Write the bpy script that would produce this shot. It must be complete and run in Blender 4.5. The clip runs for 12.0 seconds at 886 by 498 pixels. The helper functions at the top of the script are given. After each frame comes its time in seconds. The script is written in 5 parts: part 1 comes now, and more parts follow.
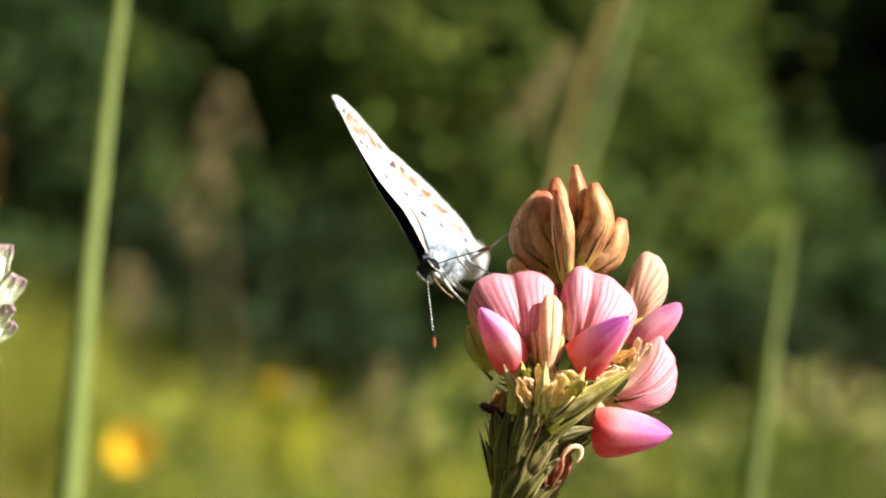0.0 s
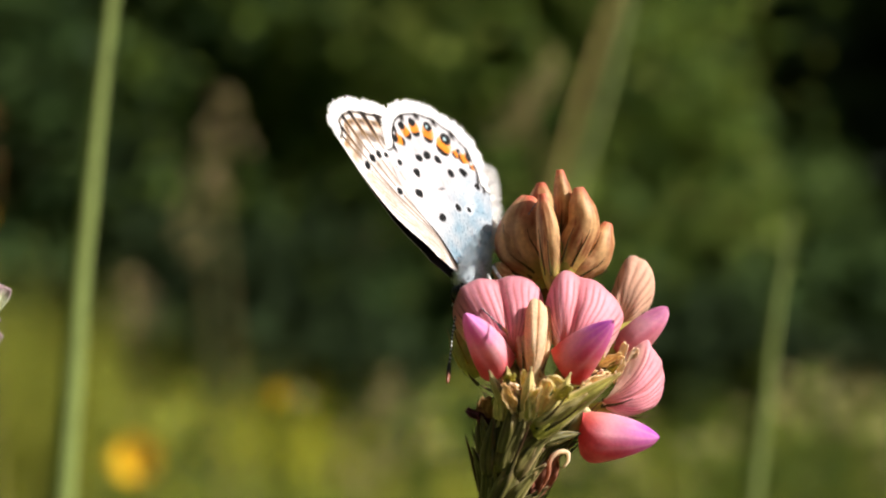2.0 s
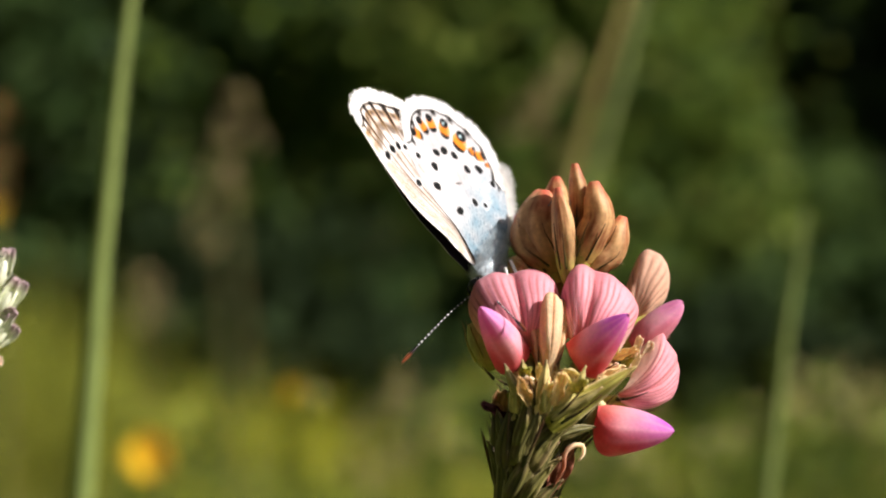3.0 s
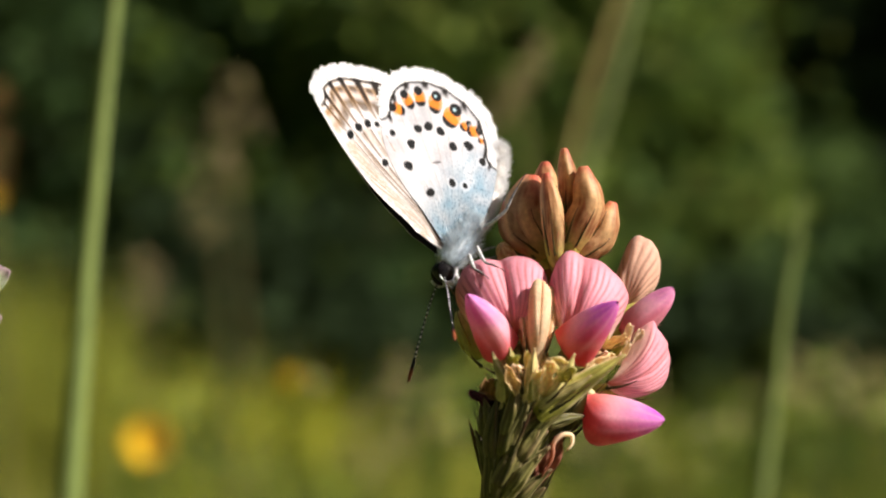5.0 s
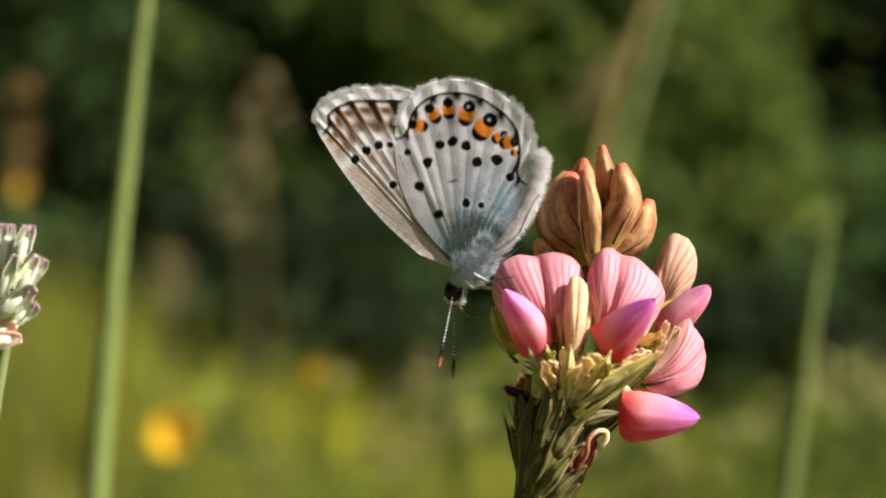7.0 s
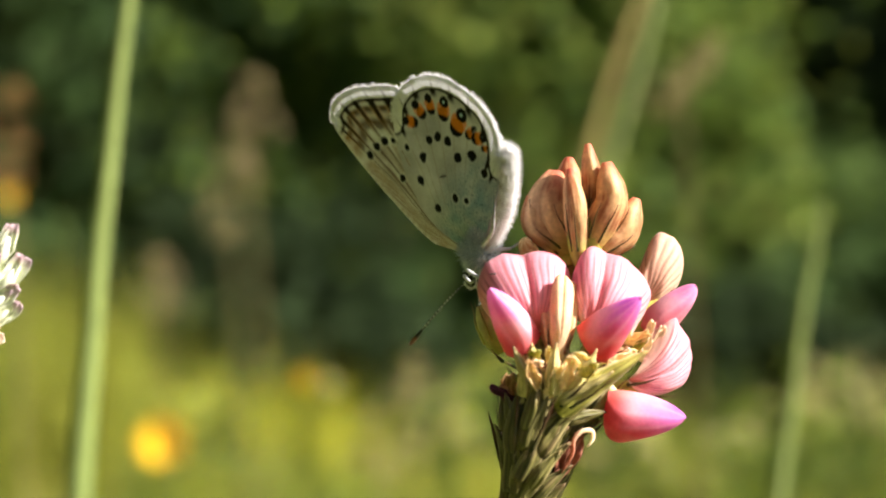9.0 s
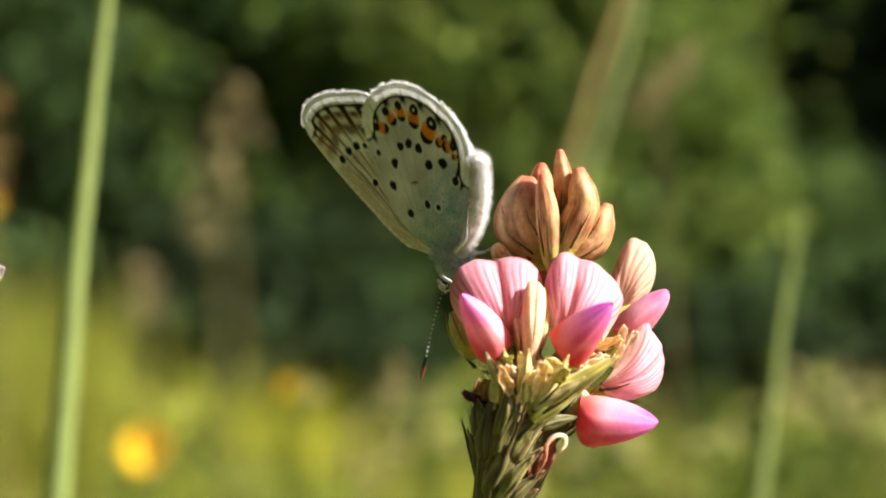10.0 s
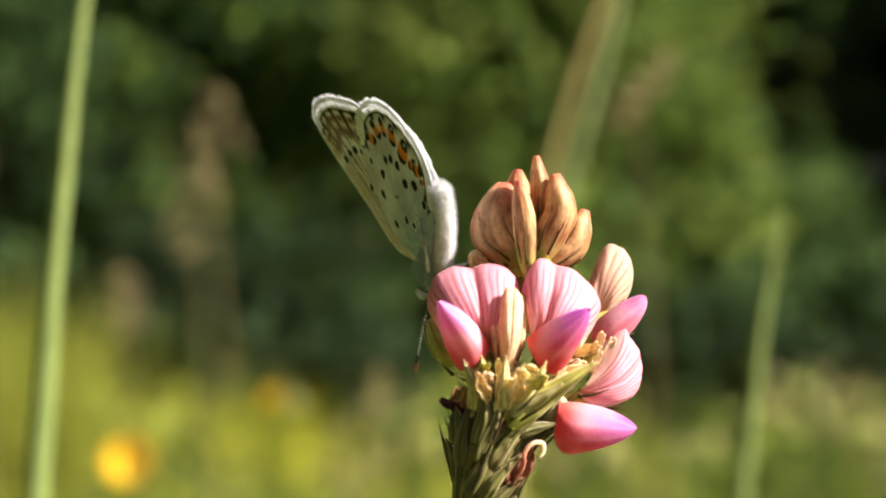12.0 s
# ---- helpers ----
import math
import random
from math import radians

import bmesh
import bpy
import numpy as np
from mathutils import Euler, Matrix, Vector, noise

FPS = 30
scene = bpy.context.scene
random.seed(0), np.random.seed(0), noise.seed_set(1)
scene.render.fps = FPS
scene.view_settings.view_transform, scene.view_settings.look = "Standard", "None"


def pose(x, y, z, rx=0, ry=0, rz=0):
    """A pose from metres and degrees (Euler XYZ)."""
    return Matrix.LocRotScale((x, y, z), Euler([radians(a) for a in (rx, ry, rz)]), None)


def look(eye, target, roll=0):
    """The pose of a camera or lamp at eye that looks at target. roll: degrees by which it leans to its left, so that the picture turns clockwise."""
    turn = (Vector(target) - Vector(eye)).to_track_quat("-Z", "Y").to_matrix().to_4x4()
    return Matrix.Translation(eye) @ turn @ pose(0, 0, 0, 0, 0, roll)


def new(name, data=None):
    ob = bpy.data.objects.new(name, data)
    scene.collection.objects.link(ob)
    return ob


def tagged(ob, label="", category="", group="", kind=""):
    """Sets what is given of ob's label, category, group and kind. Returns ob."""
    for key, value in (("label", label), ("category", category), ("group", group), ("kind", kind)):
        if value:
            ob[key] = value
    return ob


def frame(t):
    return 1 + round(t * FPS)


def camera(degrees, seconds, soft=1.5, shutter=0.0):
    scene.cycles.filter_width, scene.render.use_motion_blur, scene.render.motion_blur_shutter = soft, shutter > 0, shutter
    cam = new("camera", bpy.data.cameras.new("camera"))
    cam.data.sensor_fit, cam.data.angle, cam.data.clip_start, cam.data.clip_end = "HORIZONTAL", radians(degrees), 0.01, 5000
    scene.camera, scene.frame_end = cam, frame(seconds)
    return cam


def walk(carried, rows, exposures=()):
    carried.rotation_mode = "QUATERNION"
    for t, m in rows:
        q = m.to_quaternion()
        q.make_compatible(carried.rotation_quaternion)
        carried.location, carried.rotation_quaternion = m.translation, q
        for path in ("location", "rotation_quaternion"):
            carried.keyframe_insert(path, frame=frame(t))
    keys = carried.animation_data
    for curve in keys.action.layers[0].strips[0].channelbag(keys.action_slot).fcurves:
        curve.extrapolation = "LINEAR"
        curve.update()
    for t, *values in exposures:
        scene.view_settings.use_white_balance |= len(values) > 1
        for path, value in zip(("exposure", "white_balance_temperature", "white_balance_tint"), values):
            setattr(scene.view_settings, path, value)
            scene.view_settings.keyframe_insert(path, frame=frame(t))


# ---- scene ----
# All plans below are in millimetres round the flower head, which stands LIFT metres over the ground: x right, y away, z up.
LIFT = 0.30
cam = camera(30.0, 12.0, soft=2.0)
cam.data.dof.use_dof = True
cam.data.dof.focus_distance = 0.112
cam.data.dof.aperture_fstop = 23.0
cam.data.dof.aperture_blades = 7

# seconds; place in mm; yaw, pitch, roll in degrees
CAMERA_ROWS = [
    (0, -0.76, -113.87, 0.57, -1.41, 0.40, 0.21),
    (0.5, -0.40, -113.50, 0.15, -1.48, 0.70, -0.13),
    (1, -0.29, -113.11, 0.46, -1.71, 0.72, 0.18),
    (1.5, -0.09, -112.09, -0.00, -1.66, 0.64, 0.33),
    (2, 0.55, -113.47, 0.39, -1.27, 0.68, 0.74),
    (2.5, 0.21, -113.88, 0.20, -0.89, 0.57, 0.69),
    (4.5, 1.27, -112.59, 0.18, -0.75, 0.60, 0.80),
    (5, 1.28, -112.01, 0.21, -0.82, 0.09, 0.76),
    (5.5, 0.61, -112.26, 0.46, -0.54, -0.01, 0.47),
    (6, 0.39, -112.20, 0.03, -0.19, -0.12, 0.28),
    (6.5, -0.00, -112.00, 0.00, 0.00, 0.00, 0.00),
    (7, 0.45, -112.29, 0.12, 0.04, -0.02, 0.10),
    (7.2, 0.23, -112.02, 0.06, 0.10, -0.01, -0.10),
    (8.8, 0.79, -112.35, -0.40, -0.38, 0.24, 0.57),
    (9, 0.81, -111.74, -0.49, -0.29, 0.25, 0.06),
    (9.5, 1.23, -111.43, -0.44, -0.59, 0.24, 0.34),
    (10, 1.57, -111.91, -0.50, -0.85, 0.46, 0.24),
    (10.5, 1.53, -111.56, -0.68, -1.01, 0.54, 0.12),
    (11, 1.41, -111.53, -0.54, -1.31, 0.69, 0.30),
    (11.5, 1.63, -111.35, -0.62, -1.36, 0.76, 0.22),
    (12, 1.96, -111.59, -0.61, -1.45, 0.76, 0.63),
]
walk(cam,
     [(t, pose(x / 1000, y / 1000, LIFT + z / 1000, 90 + p, r, w)) for t, x, y, z, w, p, r in CAMERA_ROWS],
     exposures=[(0.0, 1.36), (1.2, 1.14), (1.5, 1.06), (1.9, 0.74), (2.7, 0.68), (5.0, 0.68), (6.8, 0.80), (7.2, 1.12), (8.8, 1.60), (10.0, 1.53), (12.0, 1.48)])

# ---- light: clear afternoon, sun high and to the side ----
SUN_WAY = Vector((0.76, -0.25, 0.60)).normalized()
world = bpy.data.worlds.new("sky")
scene.world = world
world.use_nodes = True
sky = world.node_tree.nodes.new("ShaderNodeTexSky")
sky.sky_type = "NISHITA"
sky.sun_disc = False
sky.dust_density = 5.0
sky.ozone_density = 1.0
sky.sun_elevation = math.asin(SUN_WAY.z)
sky.sun_rotation = math.atan2(SUN_WAY.x, SUN_WAY.y)
world.node_tree.links.new(sky.outputs[0], world.node_tree.nodes["Background"].inputs[0])
world.node_tree.nodes["Background"].inputs[1].default_value = 0.043
sun_data = bpy.data.lights.new("sun", "SUN")
sun_data.energy, sun_data.angle, sun_data.color = 5.0, radians(0.53), (1.0, 0.925, 0.84)
sun = new("sun", sun_data)
sun.matrix_world = look(SUN_WAY * 10 + Vector((0, 0, LIFT)), (0, 0, LIFT))


# ---- materials ----
def lin(r, g, b):
    """Linear colour from 0-255 display values."""
    return tuple((c / 255 / 12.92) if c <= 10 else ((c / 255 + 0.055) / 1.055) ** 2.4 for c in (r, g, b))


def mix3(a, b, f):
    f = min(1.0, max(0.0, f))
    return tuple(p + (q - p) * f for p, q in zip(a, b))


def smooth(a, b, x):
    f = min(1.0, max(0.0, (x - a) / (b - a)))
    return f * f * (3 - 2 * f)


def tissue(name, rough=0.5, through_light=0.3, grain=900.0, spread=0.18, bump=0.15, sheen=0.0, specular=0.35):
    """Living tissue: its own colours in the mesh attribute 'tint', mottled at two scales, part of the light shining through."""
    m = bpy.data.materials.new(name)
    m.use_nodes = True
    n, l = m.node_tree.nodes, m.node_tree.links
    b = n["Principled BSDF"]
    tint = n.new("ShaderNodeAttribute")
    tint.attribute_name = "tint"
    where = n.new("ShaderNodeTexCoord")
    fine, broad = n.new("ShaderNodeTexNoise"), n.new("ShaderNodeTexNoise")
    fine.inputs["Scale"].default_value, broad.inputs["Scale"].default_value = grain * 3.2, grain * 0.5
    fine.inputs["Detail"].default_value = 3
    for k in (fine, broad):
        l.new(where.outputs["Object"], k.inputs["Vector"])
    both = n.new("ShaderNodeMath")
    both.operation = "ADD"
    l.new(fine.outputs["Fac"], both.inputs[0]), l.new(broad.outputs["Fac"], both.inputs[1])
    level = n.new("ShaderNodeMapRange")
    level.inputs["From Min"].default_value, level.inputs["From Max"].default_value = 0.6, 1.4
    level.inputs["To Min"].default_value, level.inputs["To Max"].default_value = 1 - spread, 1 + spread
    l.new(both.outputs[0], level.inputs["Value"])
    mul = n.new("ShaderNodeVectorMath")
    mul.operation = "SCALE"
    l.new(tint.outputs["Color"], mul.inputs[0]), l.new(level.outputs[0], mul.inputs["Scale"])
    l.new(mul.outputs[0], b.inputs["Base Color"])
    b.inputs["Roughness"].default_value = rough
    b.inputs["Specular IOR Level"].default_value = specular
    b.inputs["Sheen Weight"].default_value = sheen
    relief = n.new("ShaderNodeBump")
    relief.inputs["Strength"].default_value = bump
    relief.inputs["Distance"].default_value = 0.1 / grain
    l.new(fine.outputs["Fac"], relief.inputs["Height"]), l.new(relief.outputs[0], b.inputs["Normal"])
    if through_light:
        t = n.new("ShaderNodeBsdfTranslucent")
        mixed = n.new("ShaderNodeMixShader")
        mixed.inputs[0].default_value = through_light
        l.new(mul.outputs[0], t.inputs["Color"])
        l.new(b.outputs[0], mixed.inputs[1]), l.new(t.outputs[0], mixed.inputs[2])
        l.new(mixed.outputs[0], n["Material Output"].inputs["Surface"])
    return m


PETAL = tissue("petal", rough=0.6, through_light=0.38, grain=1300, spread=0.13, bump=0.35, sheen=0.1, specular=0.2)
BUD = tissue("bud_skin", rough=0.5, through_light=0.32, grain=1100, spread=0.25, bump=0.4, specular=0.3)
GREEN = tissue("green_tissue", rough=0.48, through_light=0.2, grain=900, spread=0.25, bump=0.3)
HUSK = tissue("dry_husk", rough=0.6, through_light=0.42, grain=1200, spread=0.3, bump=0.5)
WING = tissue("wing_scales", rough=0.6, through_light=0.03, grain=2600, spread=0.14, bump=0.35, specular=0.08)
HAIR = tissue("hair", rough=0.5, through_light=0.3, grain=1500, spread=0.2, bump=0.0)
CHITIN = tissue("chitin", rough=0.3, through_light=0.0, grain=2500, spread=0.25, bump=0.3)
FRINGE = tissue("fringe_scales", rough=0.5, through_light=0.4, grain=1500, spread=0.12, bump=0.2)
EYE = tissue("eye_facets", rough=0.22, through_light=0.0, grain=6000, spread=0.2, bump=0.5, specular=0.3)
BLADE = tissue("grass_blade", rough=0.65, through_light=0.30, grain=300, spread=0.2, bump=0.2, specular=0.12)
LEAF = tissue("leaf", rough=0.75, through_light=0.3, grain=60, spread=0.3, bump=0.2, specular=0.08)
SEED = tissue("seed_husk", rough=0.65, through_light=0.3, grain=400, spread=0.25, bump=0.3)


# ---- building ----
def V(x, y, z):
    """A place in metres from millimetres round the flower head."""
    return Vector((x / 1000, y / 1000, LIFT + z / 1000))


class Skin:
    """Collects vertices (metres), their colours and faces of one mesh."""

    def __init__(self):
        self.v, self.c, self.f = [], [], []

    def add(self, p, c):
        self.v.append(tuple(p))
        self.c.append((c[0], c[1], c[2], 1.0))
        return len(self.v) - 1

    def mesh(self, name, origin=(0, 0, 0)):
        me = bpy.data.meshes.new(name)
        o = Vector(origin)
        me.from_pydata([tuple(Vector(p) - o) for p in self.v], [], self.f)
        at = me.color_attributes.new("tint", "FLOAT_COLOR", "POINT")
        at.data.foreach_set("color", np.array(self.c, dtype=np.float32).ravel())
        me.polygons.foreach_set("use_smooth", [True] * len(me.polygons))
        me.update()
        return me


def part(name, skin, material, parent, label=""):
    """Links one mesh as a part under a thing or a part; its skin is given in the world's metres."""
    root = parent
    while root.parent:
        root = root.parent
    me = skin.mesh(name, root.location)
    me.materials.append(material)
    ob = new(name, me)
    ob.parent = parent
    return tagged(ob, label)


def base(name, place, label, category, group="", kind=""):
    ob = new(name)
    ob.empty_display_size = 0.002
    ob.location = place
    return tagged(ob, label, category, group, kind)


def frame_of(d, hint=(0, -1, 0)):
    """Two axes across the way d; the second leans to the hint."""
    d = Vector(d).normalized()
    h = Vector(hint)
    b = h - d * h.dot(d)
    if b.length < 1e-4:
        b = Vector((1, 0, 0)) - d * d.x
    b.normalize()
    return b.cross(d).normalized(), b


def curve_points(pts, n):
    """A smooth curve through pts, n+1 points, with no overshoot where the spacing is uneven."""
    p = [Vector(q) for q in pts]
    m = len(p) - 1
    gap = [max((p[i + 1] - p[i]).length, 1e-9) for i in range(m)]
    slope = [(p[i + 1] - p[i]) / gap[i] for i in range(m)]
    way = [slope[0]] + [(slope[i - 1] * gap[i] + slope[i] * gap[i - 1]) / (gap[i - 1] + gap[i]) for i in range(1, m)] + [slope[-1]]
    out = []
    for i in range(n + 1):
        s = i / n * m
        k = min(int(s), m - 1)
        t = s - k
        a, b, u, w = p[k], p[k + 1], way[k] * gap[k], way[k + 1] * gap[k]
        out.append(a * (2 * t ** 3 - 3 * t * t + 1) + u * (t ** 3 - 2 * t * t + t) + b * (3 * t * t - 2 * t ** 3) + w * (t ** 3 - t * t))
    return out


def loft(skin, pts, size, tint, rings=14, seg=10, hint=(0, -1, 0), bumps=None):
    """A closed body along a curve. size(s) -> half width, half depth in metres; tint(s, angle) -> colour."""
    path = curve_points(pts, rings)
    rows = []
    for i, c in enumerate(path):
        s = i / rings
        d = path[min(i + 1, rings)] - path[max(i - 1, 0)]
        a, b = frame_of(d, hint)
        w, h = size(s)
        row = []
        for k in range(seg):
            g = 2 * math.pi * k / seg
            q = 1 + (bumps(s, g) if bumps else 0)
            row.append(skin.add(c + (a * (w * math.cos(g)) + b * (h * math.sin(g))) * q, tint(s, g)))
        rows.append(row)
    for r0, r1 in zip(rows, rows[1:]):
        for k in range(seg):
            skin.f.append((r0[k], r0[(k + 1) % seg], r1[(k + 1) % seg], r1[k]))
    skin.f.append(tuple(reversed(rows[0])))
    skin.f.append(tuple(rows[-1]))


def sheet(skin, fn, nu, nv, thick):
    """A thin body over fn(u, v) -> place, colour (and colour of the back), u and v from 0 to 1."""
    got = [[fn(i / nu, j / nv) for i in range(nu + 1)] for j in range(nv + 1)]
    pos = [[Vector(g[0]) for g in r] for r in got]
    front, back = [], []
    for j in range(nv + 1):
        fr, bk = [], []
        for i in range(nu + 1):
            du = pos[j][min(i + 1, nu)] - pos[j][max(i - 1, 0)]
            dv = pos[min(j + 1, nv)][i] - pos[max(j - 1, 0)][i]
            n = du.cross(dv)
            n = n.normalized() if n.length > 1e-16 else Vector((0, -1, 0))
            g = got[j][i]
            fr.append(skin.add(pos[j][i] + n * thick / 2, g[1]))
            bk.append(skin.add(pos[j][i] - n * thick / 2, g[2] if len(g) > 2 else g[1]))
        front.append(fr), back.append(bk)
    for j in range(nv):
        for i in range(nu):
            skin.f.append((front[j][i], front[j][i + 1], front[j + 1][i + 1], front[j + 1][i]))
            skin.f.append((back[j][i], back[j + 1][i], back[j + 1][i + 1], back[j][i + 1]))
    for j in range(nv):
        skin.f.append((front[j][0], front[j + 1][0], back[j + 1][0], back[j][0]))
        skin.f.append((front[j][nu], back[j][nu], back[j + 1][nu], front[j + 1][nu]))
    for i in range(nu):
        skin.f.append((front[0][i], back[0][i], back[0][i + 1], front[0][i + 1]))
        skin.f.append((front[nv][i], front[nv][i + 1], back[nv][i + 1], back[nv][i]))


# ---- the sainfoin in flower ----
PINK, ROSE, CREAM = lin(252, 156, 190), lin(184, 28, 82), lin(253, 228, 212)
VIOLET, CORAL, PALE = lin(196, 92, 208), lin(230, 88, 82), lin(250, 190, 206)
PEACH, RUST, SALMON = lin(222, 182, 130), lin(160, 104, 66), lin(216, 118, 92)
STEM_GREEN, DARK_GREEN, LIME = lin(136, 136, 66), lin(70, 76, 44), lin(208, 200, 104)
STRAW, UMBER = lin(252, 234, 184), lin(104, 62, 48)


def shell(skin, foot, reach, a0, a1, crease=0.5, fan=0.25, sweep=0.0, bulge=1.2, groove=0.35, side=0.8, back=1.2, lean=0.0, veins=26, warm=0.0, straw=0.0, seed=0):
    """The standard: a veined fan on foot (mm) from angle a0 to a1 (degrees), reach its length at even steps between them; crease is where
    its two lobes meet, bulge lifts its middle, groove sinks the crease, side and back turn its edges and its rim away."""
    o = Vector(foot)
    mid = a0 + (a1 - a0) * crease

    def at(u, v):
        v = 0.03 + 0.97 * v
        k = u * (len(reach) - 1)
        i = min(int(k), len(reach) - 2)
        f = k - i
        p = [reach[min(max(i + j, 0), len(reach) - 1)] for j in (-1, 0, 1, 2)]
        r = 0.5 * (2 * p[1] + (p[2] - p[0]) * f + (2 * p[0] - 5 * p[1] + 4 * p[2] - p[3]) * f * f + (3 * p[1] - p[0] - 3 * p[2] + p[3]) * f ** 3)
        g = a0 + (a1 - a0) * u
        g = radians(mid + (g - mid) * (1 + fan * (1 - v)) - sweep * (1 - v))
        x = (u - crease) / (crease if u < crease else 1 - crease)
        ax = abs(x)
        w0, w1 = noise.noise((u * 5 + seed, v * 3, seed)), noise.noise((u * 14 + seed, v * 2, seed + 5))
        lap = math.exp(-((x + 0.02) / 0.07) ** 2)
        deep = bulge * math.sin(math.pi * min(1.0, v ** 0.85)) ** 0.8 * (1 - 0.35 * ax) - groove * lap * smooth(0.1, 0.5, v) + lean * v
        deep += 0.28 * math.exp(-((ax - 0.42) / 0.28) ** 2) * smooth(0.2, 0.7, v) - side * ax ** 2.4 * smooth(0.05, 0.7, v) - back * v ** 3.2
        deep += 0.16 * w0 * v + 0.03 * w1 * v - 0.012 * math.cos(u * 2 * math.pi * veins) * smooth(0.1, 0.5, v) * smooth(1.0, 0.7, ax)
        r = r * v * (1 + 0.02 * w1 * v)
        place = V(o.x + r * math.cos(g), o.y - deep, o.z + r * math.sin(g))
        stripe = (0.5 + 0.5 * math.cos(2 * math.pi * veins * u + 0.8 * w0 * 3 + 0.4 * math.sin(6 * v + seed))) ** 3.5
        stripe *= (0.65 + 0.8 * noise.noise((u * 9, v * 2.2, seed + 3))) * smooth(0.93, 0.55, ax) * smooth(1.02, 0.80, v) * smooth(0.05, 0.30, v) * 1.9
        pale = smooth(0.38, 0.92, ax) * (0.8 + 0.5 * w0) + 0.40 * smooth(0.55, 0.2, v) * smooth(0.3, 0.7, ax) - 0.5 * smooth(0.8, 1.0, v) * smooth(0.95, 0.6, ax)
        c = mix3(PINK, CREAM, pale + 0.2 * warm)
        # coral towards the foot also paints in the shade under the keel
        c = mix3(c, CORAL, (0.75 * smooth(0.55, 0.05, v) * smooth(1.0, 0.5, ax) + 0.30 * lap * smooth(0.1, 0.6, v) + 0.22 * max(0.0, w0)) * (1 - warm))
        c = mix3(c, ROSE, (0.28 * smooth(0.86, 1.0, v) * smooth(1.0, 0.7, ax) + 0.04) * (1 - warm))
        c = mix3(mix3(c, PEACH, 0.85 * warm), mix3(ROSE, RUST, warm), min(0.92, stripe))
        if straw:
            dry = mix3(mix3(STRAW, lin(224, 180, 104), 0.35 + 0.35 * math.sin(u * 9 + seed + 4 * w0)), LIME, 0.55 * smooth(0.35, 0.05, v))
            c = mix3(c, mix3(dry, PEACH, 0.4 * max(0.0, w0) + 0.3 * stripe), straw)
        c = mix3(c, UMBER, 0.35 * smooth(0.975, 1.0, v) * max(0.0, w1 + 0.1))
        return place, c, mix3(c, CREAM, 0.25)

    sheet(skin, at, veins * 10, 36, 0.00014)


def boat(skin, foot, tip, belly, deep, wide, lip=0.12, blunt=0.10, violet=0.85, pale=0.0, heel=0.26, seed=0):
    """The keel: a folded boat-shaped petal from foot to tip (mm), bulging to belly."""
    a, b = V(*foot), V(*tip)
    d = b - a
    length = d.length
    d.normalize()
    k = Vector(belly)
    k = (k - d * k.dot(d)).normalized()
    n = d.cross(k)
    w, h = wide / 2000, deep / 1000

    def at(u, v):
        g = math.pi * (u * 2 - 1)
        # outline: blunt heel, full belly in the first half, drawn to a rounded point
        low = h * (1.15 * math.sqrt(max(0.0004, 1 - (1 - min(1, v / heel)) ** 2)) * (1 - v) ** 0.78 + blunt * math.sqrt(max(0, 1 - v ** 6)) * v)
        up = -h * (lip * math.sin(math.pi * v) ** 0.9 + blunt * 0.8 * math.sqrt(max(0, 1 - v ** 6)) * v)
        mid, half = (low + up) / 2, max((low - up) / 2, 2e-5)
        thick = w * (math.sin(math.pi * min(1, 0.03 + 0.96 * v ** 0.8)) ** 0.7 * (1 - 0.35 * v) + 0.12 * math.sqrt(max(0, 1 - v ** 6)) * v)
        y = mid + half * math.cos(g)
        x = thick * math.sin(g) * (1 - 0.35 * max(0, -math.cos(g)))
        p = a + d * (length * v) + k * y + n * x
        under = 0.5 + 0.5 * math.cos(g)
        c = mix3(CORAL, PINK, smooth(0.12, 0.62, v) * 0.8)
        # pale upper side: highlights painted over the petal's own pink
        c = mix3(c, PALE, smooth(0.75, 0.25, under) * 0.85 * smooth(0.1, 0.45, v))
        c = mix3(c, VIOLET, smooth(0.30, 0.9, v) * violet * (1.15 - 0.6 * under))
        c = mix3(c, lin(206, 56, 56), smooth(0.40, 0.95, under) * 0.9 * smooth(1.0, 0.45, v))
        c = mix3(c, PALE, pale)
        vein = (0.5 + 0.5 * math.cos(y / half * 11 + 2 * v + seed)) ** 3
        c = mix3(c, PALE, 0.32 * vein * smooth(0.1, 0.5, v))
        blot = noise.noise((v * 3 + seed, y / h * 3, seed))
        return p, mix3(mix3(c, ROSE, max(0.0, 0.35 * blot)), CREAM, max(0.0, -0.35 * blot))

    nu, nv = 64, 34
    rows = []
    for j in range(nv + 1):
        rows.append([skin.add(*at(i / nu, j / nv)) for i in range(nu)])
    for r0, r1 in zip(rows, rows[1:]):
        for i in range(nu):
            skin.f.append((r0[i], r0[(i + 1) % nu], r1[(i + 1) % nu], r1[i]))
    skin.f.append(tuple(rows[0])), skin.f.append(tuple(reversed(rows[-1])))


def spike(skin, foot, tip, r, c0, c1, sag=0.1, seg=6):
    a, b = V(*foot), V(*tip)
    mid = (a + b) / 2 + Vector((0, -0.3, -1)) * sag * (b - a).length
    loft(skin, [a, mid, b], lambda s: (r / 1000 * (1 - 0.9 * s) + 1e-5,) * 2, lambda s, g: mix3(c0, c1, s), rings=6, seg=seg)


